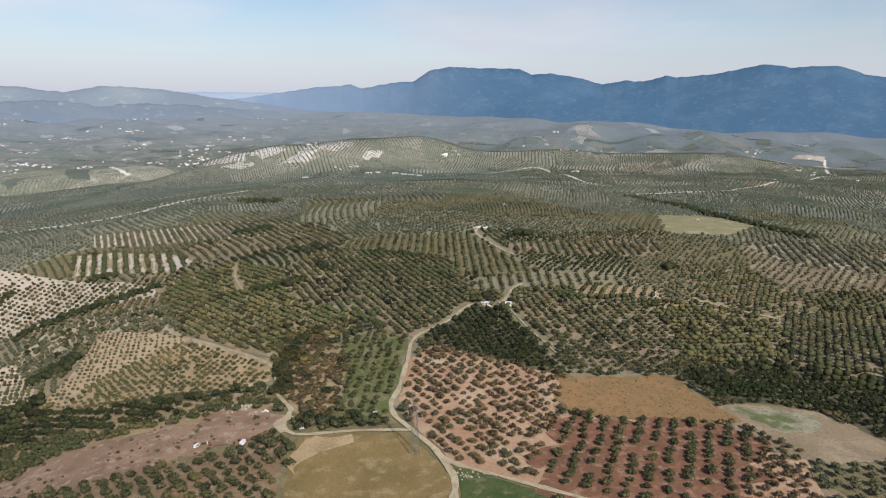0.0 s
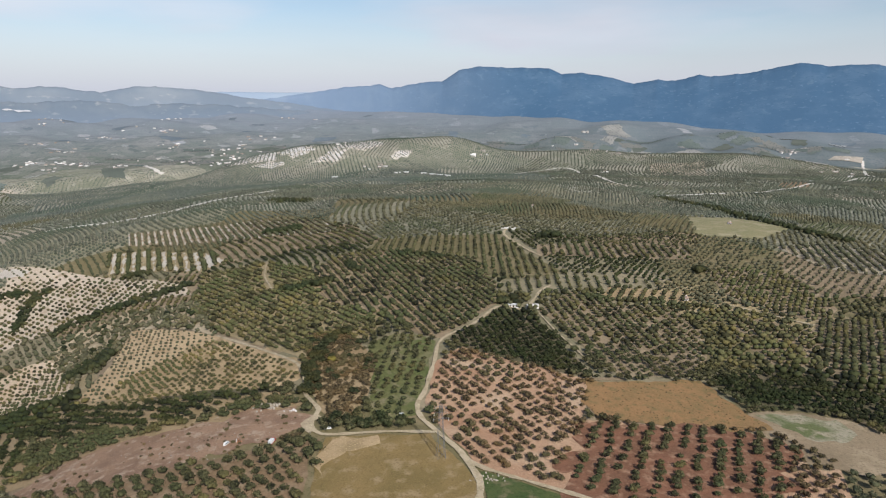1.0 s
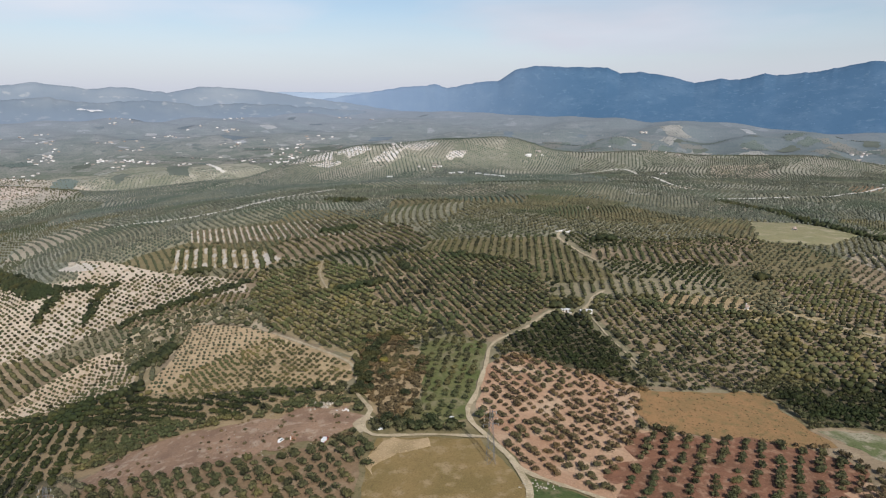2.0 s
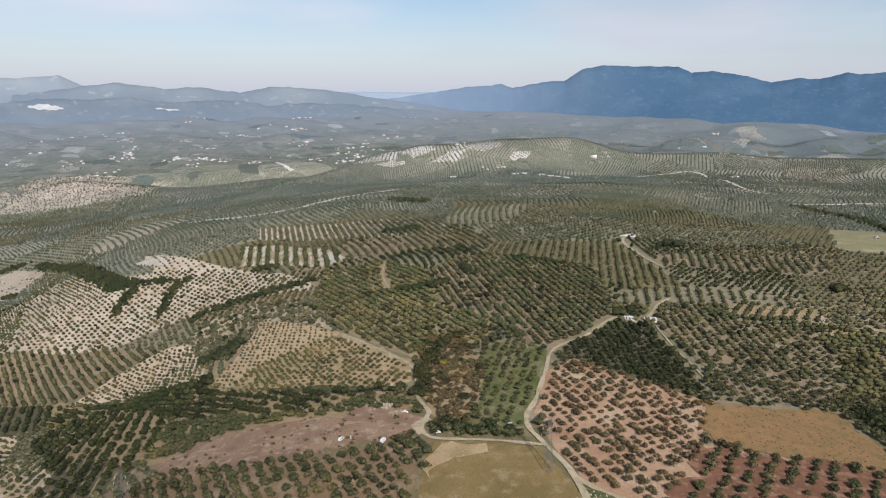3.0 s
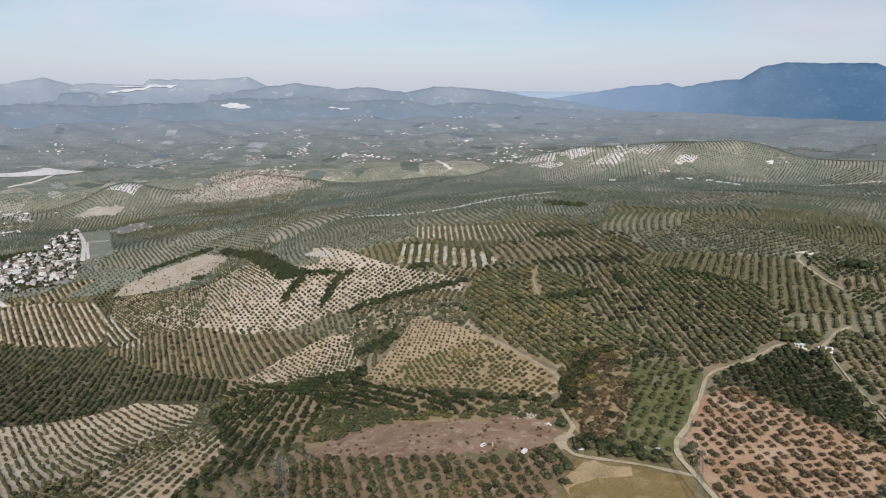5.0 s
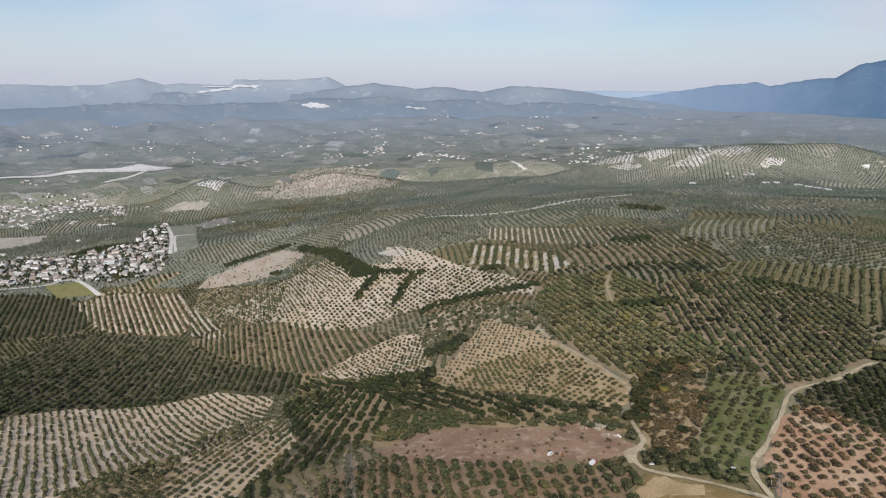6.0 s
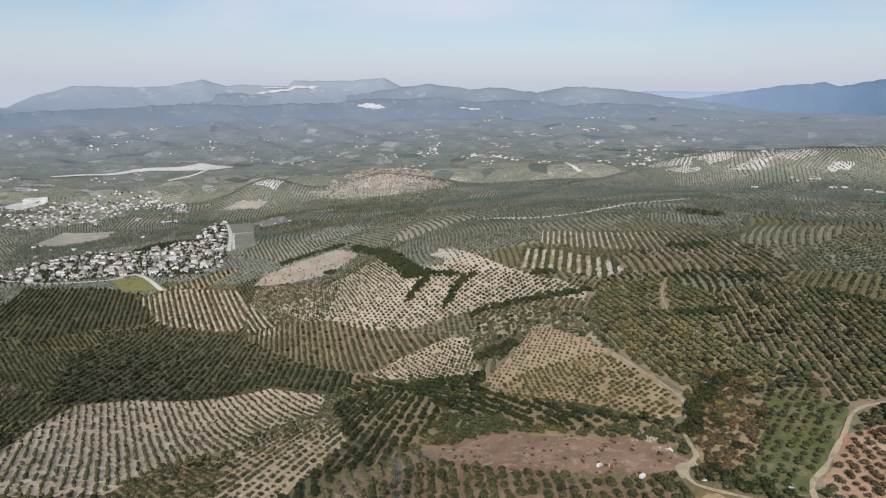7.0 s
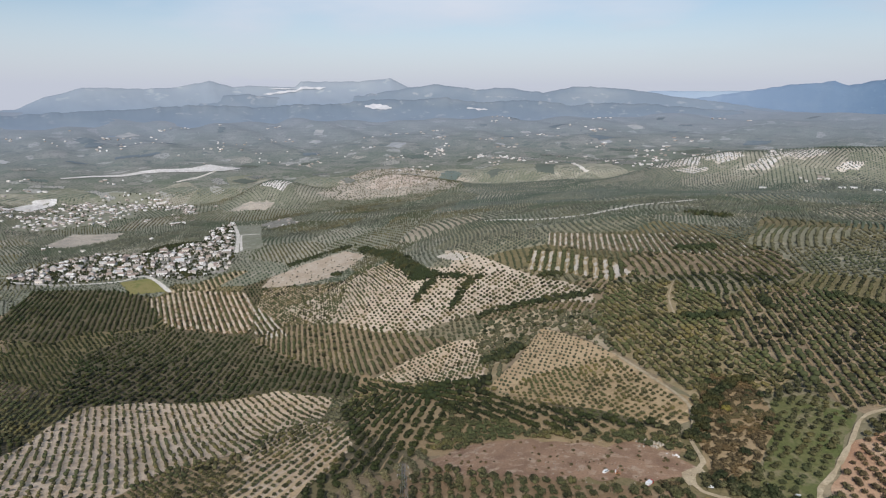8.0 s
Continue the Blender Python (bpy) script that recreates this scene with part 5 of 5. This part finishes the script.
ROOFS = walls("house_roofs", ((0.30, 0.235, 0.200), (0.22, 0.18, 0.155), (0.38, 0.34, 0.31), (0.46, 0.45, 0.43), (0.31, 0.245, 0.205), (0.58, 0.57, 0.55)))


def house(w, d, h, wall, roof, style, name="house", group="village houses", first=""):
    """A house at its own origin: walls, roof, door and windows, chimney on some."""
    ob = new(name)
    part("wall", box(-w / 2, w / 2, -d / 2, d / 2, -1.5, h), wall, ob)
    e = 0.35
    if style == "flat":
        bm = box(-w / 2 - 0.1, w / 2 + 0.1, -d / 2 - 0.1, d / 2 + 0.1, h, h + 0.25)
        part("roof", bm, roof, ob)
        part("parapet", solid([(sx * (w / 2 - k), sy * (d / 2 - k), z) for z in (h + 0.25, h + 0.9) for k in (0, 0.3) for sx, sy in ((-1, -1), (1, -1), (1, 1), (-1, 1))],
                              [f for i in range(4) for j in [(i + 1) % 4] for f in ((i, j, j + 8, i + 8), (i + 4, j + 4, j + 12, i + 12), (i + 8, j + 8, j + 12, i + 12))]), wall, ob)
    else:
        t = d * (0.28 if style == "gable" else 0.14)
        p = [(sx * (w / 2 + e), y, z) for sx in (-1, 1) for y, z in ((-d / 2 - e, h - 0.1), (0, h + t), (d / 2 + e, h - 0.1), (d / 2 + e, h - 0.3), (0, h + t - 0.25), (-d / 2 - e, h - 0.3))]
        part("roof", solid(p, [(0, 1, 7, 6), (1, 2, 8, 7), (2, 3, 9, 8), (3, 4, 10, 9), (4, 5, 11, 10), (5, 0, 6, 11), (0, 5, 4, 1), (1, 4, 3, 2), (6, 7, 10, 11), (7, 8, 9, 10)]), roof, ob)
        for s in (-1, 1):
            part("gable", solid([(s * w / 2, -d / 2, h), (s * w / 2, d / 2, h), (s * w / 2, 0, h + t - 0.26), (s * (w / 2 - 0.3), -d / 2, h), (s * (w / 2 - 0.3), d / 2, h), (s * (w / 2 - 0.3), 0, h + t - 0.26)],
                                [(0, 1, 2), (3, 5, 4), (0, 2, 5, 3), (1, 4, 5, 2), (0, 3, 4, 1)]), wall, ob)
        if style == "gable":
            part("chimney", box(w * 0.22, w * 0.22 + 0.7, 0.5, 1.2, h, h + t + 0.8), wall, ob)
    part("door", box(-0.6, 0.6, -d / 2 - 0.06, -d / 2 + 0.1, 0, 2.1), WOOD, ob)
    for s in (-1, 1):
        part("window", box(s * w * 0.3 - 0.5, s * w * 0.3 + 0.5, -d / 2 - 0.05, -d / 2 + 0.1, 1.0, 2.3), GLASS, ob)
    return tagged(ob, first or HOUSE_WORDS[style], "house", group)


def stand(x, y, turn, sink=0.2):
    return pose(x, y, float(top(x, y)) - sink, 0, 0, turn)


HOMES = [house(10, 8, 4.2, PLASTER, ROOFS, "gable", first="pale plastered house with a pitched clay-tile roof"), house(13, 9, 6.2, PLASTER, ROOFS, "gable", first="tall pale plastered house with a weathered tile roof"),
         house(9, 9, 6.5, PLASTER, CREAM, "flat", first="pale plastered house with a flat roof terrace"), house(12, 8, 3.8, PLASTER, ROOFS, "gable", first="long plastered house with a pitched clay-tile roof"),
         house(11, 10, 6.8, PLASTER, ROOFS, "gable", first="tall long plastered house with a weathered tile roof"), house(22, 9, 4.5, WHITEWASH, SHEET, "shed", first="long pale workshop with a grey sheet roof"),
         house(8, 7, 3.4, PLASTER, ROOFS, "gable", first="small plastered cottage with a weathered tile roof")]
used = set()


HOUSE_CAP, settled = 285, []


def settle(poly, step_x, step_y, turn, fill, seed):
    """Sites for houses in loose lanes over a piece of land."""
    rng = np.random.default_rng(seed)
    xs, ys = [p[0] for p in poly], [p[1] for p in poly]
    cx, cy = sum(xs) / len(xs), sum(ys) / len(ys)
    x, y = rows_in(cx, cy, 620, radians(turn), step_x, step_y, rng, 5.0, 0.3, 1 - fill)
    ok = inside(x, y, poly) & off_tracks(x, y, 4)
    for px, py in zip(x[ok], y[ok]):
        k = int(rng.choice(7, p=(0.25, 0.18, 0.14, 0.12, 0.1, 0.05, 0.16)))
        settled.append((math.hypot(px, py), px, py, turn + rng.normal(0, 14) + 90 * int(rng.integers(0, 4)), k, rng.uniform(0.55, 1.15), rng.uniform(0.85, 1.3)))


settle(TOWN, 14.0, 14.5, 52, 0.52, 1)
settle(WHITE_B, 40, 30, 40, 0.6, 5)
settle(OUTSKIRTS, 26, 22, 40, 0.45, 6)
settle(LOWGREEN, 60, 40, 40, 0.3, 7)
settled.sort()
for _, x, y, turn, k, big, wide in settled[:HOUSE_CAP]:
    m = stand(x, y, turn) @ Matrix.Diagonal((big * wide, big, big ** 0.5, 1))
    if k in used:
        copy_thing(HOMES[k], m)
    else:
        HOMES[k].matrix_basis = m
        used.add(k)
rng = np.random.default_rng(8)
scrub(TOWN, 8, 2.6, OAK, "dark garden trees among the village houses", 9, "garden_trees")
scrub(OUTSKIRTS, 40, 3.4, OAK, "dark garden trees among outlying houses", 10, "garden_trees")

farmhouse = house(9, 4.5, 2.7, WHITEWASH, WHITEWASH, "shed", "farmhouse", "farm buildings", "white farmhouse at the end of a dirt road")
farmhouse.matrix_basis = stand(49, 519, 12)
barn = house(8, 4, 2.6, WHITEWASH, SHEET, "shed", "shed", "farm buildings", "low white shed beside the farmhouse")
barn.matrix_basis = stand(34, 516, -8)
FARM = house(17, 8, 4.0, WHITEWASH, SHEET, "shed", "farm_building", "far farmstead", "long white farm building far off")
FARM.matrix_basis = stand(-219, 2012, 20)
for x, y, turn in ((-196, 2040, 10), (-142, 2036, -15), (-115, 2000, -30), (-92, 1965, -35), (-68, 1920, -35), (-402, 1990, 5), (1380, 2580, 10), (1150, 2120, 20), (900, 1850, 40)):
    copy_thing(FARM, stand(x, y, turn))
hut = house(4.5, 4, 2.8, WHITEWASH, TILE, "gable", "hut", "field huts", "small white tool hut among olives")
hut.matrix_basis = stand(187, 580, 20)
for x, y, turn in ((93, 1030, 30), (352, 930, 10)):
    copy_thing(hut, stand(x, y, turn))
ruin = house(9, 7, 5.0, STONE, STONE, "flat", "ruin", "hilltop", "pale stone ruin on the hilltop")
ruin.matrix_basis = stand(-640, 874, 30)


# houses farther off, past counting: gabled blocks whose tone differs from one to the next
def far_plaster():
    m, n, l, b = material("far_plaster", 0.9)
    g, ramp = n.new("ShaderNodeNewGeometry"), n.new("ShaderNodeValToRGB")
    l.new(g.outputs["Random Per Island"], ramp.inputs[0])
    ramp.color_ramp.interpolation = "CONSTANT"
    tones = ((0.66, 0.63, 0.60), (0.40, 0.36, 0.32), (0.30, 0.24, 0.20), (0.55, 0.51, 0.47), (0.72, 0.70, 0.68), (0.34, 0.29, 0.25))
    e = ramp.color_ramp.elements
    while len(e) < len(tones):
        e.new(0.5)
    for k, t in enumerate(tones):
        e[k].position, e[k].color = k / len(tones), (*t, 1)
    l.new(ramp.outputs[0], b.inputs["Base Color"])
    return m


FARPLASTER = far_plaster()
BLOCK_TRIS = np.array([(0, 1, 5), (0, 5, 4), (1, 2, 6), (1, 6, 5), (2, 3, 7), (2, 7, 6), (3, 0, 4), (3, 4, 7)])
ROOF_TRIS = np.array([(0, 1, 5), (0, 5, 4), (2, 3, 4), (2, 4, 5), (1, 2, 5), (3, 0, 4)])


def blocks(sites, label):
    """One mesh of many small houses; a site is x, y, half-width, half-depth, height, turn."""
    vs, ts, base = [], [], 0
    for x, y, w, d, h, t in sites:
        c, s = math.cos(t), math.sin(t)
        body = [(-w, -d, -4), (w, -d, -4), (w, d, -4), (-w, d, -4), (-w, -d, h), (w, -d, h), (w, d, h), (-w, d, h)]
        e = 0.3
        roof = [(-w - e, -d - e, h - 0.1), (w + e, -d - e, h - 0.1), (w + e, d + e, h - 0.1), (-w - e, d + e, h - 0.1), (-w - e, 0, h + 0.45 * d), (w + e, 0, h + 0.45 * d)]
        ground_z = float(top(x, y))
        for shape, tris in ((body, BLOCK_TRIS), (roof, ROOF_TRIS)):
            p = np.array(shape)
            vs.append(np.column_stack([p[:, 0] * c - p[:, 1] * s + x, p[:, 0] * s + p[:, 1] * c + y, p[:, 2] + ground_z]))
            ts.append(tris + base)
            base += len(p)
    ob = new("far_village", fast_mesh("far_village", np.vstack(vs), np.vstack(ts), [FARPLASTER]))
    return tagged(ob, label, "houses", kind="stuff")


def sprinkle(a1, a2, r1, r2, knots, per, seed):
    """Hamlets and lone farms strewn between two bearings and two distances."""
    rng = np.random.default_rng(seed)
    sites = []
    for _ in range(knots):
        a0, r0, wide = radians(rng.uniform(a1, a2)), rng.uniform(r1, r2), rng.uniform(0.003, 0.02)
        for _ in range(int(rng.integers(1, per))):
            a, r = a0 + rng.normal(0, wide), r0 + rng.normal(0, 22)
            sites.append((-r * math.sin(a), r * math.cos(a), rng.uniform(2.5, 9), rng.uniform(2.2, 5), rng.uniform(1.8, 4), rng.uniform(0, 3.14)))
    return blocks(sites, "white houses scattered far off in the haze")


blocks([(x, y, 4.6 * big * wide, 3.8 * big, 4.6 * big ** 0.5, radians(turn)) for _, x, y, turn, k, big, wide in settled[HOUSE_CAP:]], "crowded pale and brown houses of the village's far side")
sprinkle(57, 70.5, 2290, 2700, 26, 14, 7)
sprinkle(57, 70.5, 2290, 2700, 20, 8, 17)
sprinkle(57, 70.5, 2290, 2700, 14, 6, 27)
sprinkle(-32, 12, 2100, 3300, 26, 6, 1)
sprinkle(12, 45, 2700, 4300, 44, 8, 2)
sprinkle(18, 40, 2700, 3300, 10, 12, 12)
sprinkle(45, 72, 2750, 4300, 36, 6, 3)


# ---- power pylons ----
def beam(a, b, r=0.06):
    a, b = Vector(a), Vector(b)
    bm = bmesh.new()
    bmesh.ops.create_cone(bm, cap_ends=True, segments=5, radius1=r, radius2=r, depth=(b - a).length, matrix=Matrix.Translation((a + b) / 2) @ (b - a).to_track_quat("Z", "Y").to_matrix().to_4x4())
    return bm


def pylon():
    ob = new("power_pylon")
    H, foot, neck = 27.0, 1.9, 0.55
    def corner(k, z):
        s = foot + (neck - foot) * min(1, z / 21)
        return (s * (1, -1, -1, 1)[k], s * (1, 1, -1, -1)[k], z)
    for k in range(4):
        part("leg", beam(corner(k, -0.5), corner(k, H), 0.09), STEEL, ob)
    levels = [0, 4.5, 8.5, 12, 15, 17.5, 19.5, 21, 23, 25, 27]
    for z1, z2 in zip(levels[:-1], levels[1:]):
        for k in range(4):
            part("brace", beam(corner(k, z1), corner((k + 1) % 4, z2), 0.06), STEEL, ob)
    for z, reach in ((20, 3.6), (23, 3.0), (26, 2.4)):
        arm = part("arm", beam((-reach, 0, z), (reach, 0, z), 0.08), STEEL, ob)
        for s in (-1, 1):
            part("insulator", beam((s * reach, 0, z - 1.4), (s * reach, 0, z), 0.07), CERAMIC, arm, "white ceramic insulator")
    return tagged(ob, "grey lattice steel power pylon beside the fields", "pylon", "power pylons")


mast = pylon()
mast.matrix_basis = stand(-13, 288, 15)
copy_thing(mast, stand(-196, 234, 15))


# ---- parked vehicles and loose things on the cleared ground ----
def vehicle(name, length, width, tall, paint, cab, label, load=None):
    """A parked vehicle: lower body, cab with windows, wheels, perhaps a load box."""
    ob = new(name)
    part("body", box(-length / 2, length / 2, -width / 2, width / 2, 0.4, 1.0, 0.12), paint, ob)
    c1, c2 = cab
    bm = solid([(c1, -width / 2 + 0.08, 0.95), (c2, -width / 2 + 0.08, 0.95), (c2, width / 2 - 0.08, 0.95), (c1, width / 2 - 0.08, 0.95),
                (c1 + 0.15, -width / 2 + 0.2, tall), (c2 - 0.5, -width / 2 + 0.2, tall), (c2 - 0.5, width / 2 - 0.2, tall), (c1 + 0.15, width / 2 - 0.2, tall)],
               [(0, 1, 5, 4), (1, 2, 6, 5), (2, 3, 7, 6), (3, 0, 4, 7), (4, 5, 6, 7), (0, 3, 2, 1)])
    bmesh.ops.bevel(bm, geom=bm.edges[:], offset=0.06, segments=2, affect="EDGES")
    part("cab", bm, paint, ob)
    for s in (-1, 1):
        part("window", box(c1 + 0.3, c2 - 0.7, s * (width / 2 - 0.15) - 0.03, s * (width / 2 - 0.15) + 0.03, 1.15, tall - 0.15), GLASS, ob)
    part("windscreen", solid([(c2 - 0.03, -width / 2 + 0.25, 1.05), (c2 - 0.03, width / 2 - 0.25, 1.05), (c2 - 0.42, width / 2 - 0.3, tall - 0.1), (c2 - 0.42, -width / 2 + 0.3, tall - 0.1),
                              (c2 + 0.04, -width / 2 + 0.25, 1.07), (c2 + 0.04, width / 2 - 0.25, 1.07), (c2 - 0.36, width / 2 - 0.3, tall - 0.08), (c2 - 0.36, -width / 2 + 0.3, tall - 0.08)],
                             [(0, 1, 2, 3), (4, 5, 6, 7), (0, 1, 5, 4), (1, 2, 6, 5), (2, 3, 7, 6), (3, 0, 4, 7)]), GLASS, ob)
    if load:
        part("load_box", box(-length / 2 + 0.05, c1 - 0.1, -width / 2, width / 2, 1.0, tall + 0.3, 0.05), load, ob, "white load box")
    for sx in (-1, 1):
        for sy in (-1, 1):
            wheel = part("wheel", beam((sx * length * 0.32, sy * (width / 2 - 0.22), 0.36), (sx * length * 0.32, sy * (width / 2 + 0.02), 0.36), 0.36), RUBBER, ob)
            part("rim", beam((sx * length * 0.32, sy * (width / 2 - 0.1), 0.36), (sx * length * 0.32, sy * (width / 2 + 0.04), 0.36), 0.2), STEEL, wheel, "grey steel rim")
    return tagged(ob, label, "vehicle", "parked vehicles")


vehicle("van", 4.8, 1.9, 2.1, CAR_WHITE, (-2.2, 1.6), "white van parked on the cleared earth").matrix_basis = stand(-119, 302, 70, 0) @ Matrix.Diagonal((0.8, 0.8, 0.8, 1))
vehicle("tractor", 3.6, 1.9, 2.3, CAR_ORANGE, (-1.2, 0.6), "small orange tractor with a white load", CAR_WHITE).matrix_basis = stand(-113, 303, 20, 0) @ Matrix.Diagonal((0.8, 0.8, 0.8, 1))
vehicle("truck", 6.5, 2.3, 2.5, CAR_RED, (1.2, 3.1), "red truck with a white load box", CAR_WHITE).matrix_basis = stand(-96, 301, 80, 0) @ Matrix.Diagonal((0.8, 0.8, 0.8, 1))
vehicle("car", 4.2, 1.8, 1.5, CAR_WHITE, (-1.6, 1.3), "white car parked where the tracks meet").matrix_basis = stand(-71, 313, 15, 0) @ Matrix.Diagonal((0.8, 0.8, 0.8, 1))
tank = new("water_tank")
part("body", box(-1.1, 1.1, -1.1, 1.1, 0.2, 3.0, 0.15), CERAMIC, tank)
part("plinth", box(-1.4, 1.4, -1.4, 1.4, -0.4, 0.2), STONE, tank)
tagged(tank, "white square water tank on a stone plinth", "tank", "water tanks").matrix_basis = stand(-35, 325, 10)
copy_thing(tank, stand(-49, 329, 30) @ Matrix.Diagonal((0.6, 0.6, 0.6, 1)))
basin = new("reservoir")
part("wall", solid([(x, y, z) for z in (-1, 1.6) for k in (0, 0.4) for x, y in ((-9 + k, -4 + k), (9 - k, -4 + k), (9 - k, 4 - k), (-9 + k, 4 - k))],
                   [f for i in range(4) for j in [(i + 1) % 4] for f in ((i, j, j + 8, i + 8), (i + 4, j + 4, j + 12, i + 12), (i + 8, j + 8, j + 12, i + 12))]), WHITEWASH, basin)
part("bottom", box(-8.6, 8.6, -3.6, 3.6, -1, 0.6), CERAMIC, basin)
tagged(basin, "white concrete water reservoir among the olives", "reservoir").matrix_basis = stand(47, 840, -5)


def rubble(x0, y0, spread, count, mat, label, seed, high=0.9):
    rng = np.random.default_rng(seed)
    p = np.column_stack([x0 + rng.normal(0, spread, count), y0 + rng.normal(0, spread * 0.5, count)])
    v, t = stamped(FAR_CROWNS, np.column_stack([p, land(p[:, 0], p[:, 1]) + 0.2]), rng.uniform(0.25, high, count), rng)
    return tagged(new("rubble", fast_mesh("rubble", v, t, [mat])), label, "rubble", kind="stuff")


rubble(-108, 341, 5, 110, STONE, "heap of pale stones beside the clearing", 1, 1.2)
rubble(-95, 333, 1.5, 9, WHITEWASH, "white plastered rubble beside the track", 2)
rubble(-130, 310, 20, 150, STONE, "loose stones strewn over the cleared earth", 3, 0.45)
rubble(-125, 314, 22, 60, OLIVE_RUST, "cut brown twigs strewn over the cleared earth", 5, 0.7)
rubble(-150, 300, 14, 40, FADED, "pale broken rubble on the cleared earth", 6, 0.5)
rubble(9, 272, 4, 40, STONE, "pale stones at the field corner", 4, 0.7)
scrub(CLEAR, 8.5, 0.9, OLIVE_RUST, "small dry brown bushes on the cleared earth", 12)
belt([(-91, 302), (-85, 304)], 4, 1.6, 1.5, OLIVE_RUST, "brown heap of cut branches", 13, "brush_heap")


# a yellowing bush that stands out of the gully
YELLOW_LEAVES = foliage("yellowing_leaves", (0.10, 0.09, 0.02), (0.20, 0.17, 0.045))
bush = new("bush")
for name, mesh, mat in (("trunk", TRUNK, BARK), ("crown", NEAR_CROWNS[2], YELLOW_LEAVES)):
    new(name, fast_mesh(name, mesh[0], mesh[1], [mat])).parent = bush
tagged(bush, "yellow-green bush among darker scrub", "bush").matrix_basis = stand(-86, 398, 0) @ Matrix.Diagonal((3.6, 3.6, 3.0, 1))
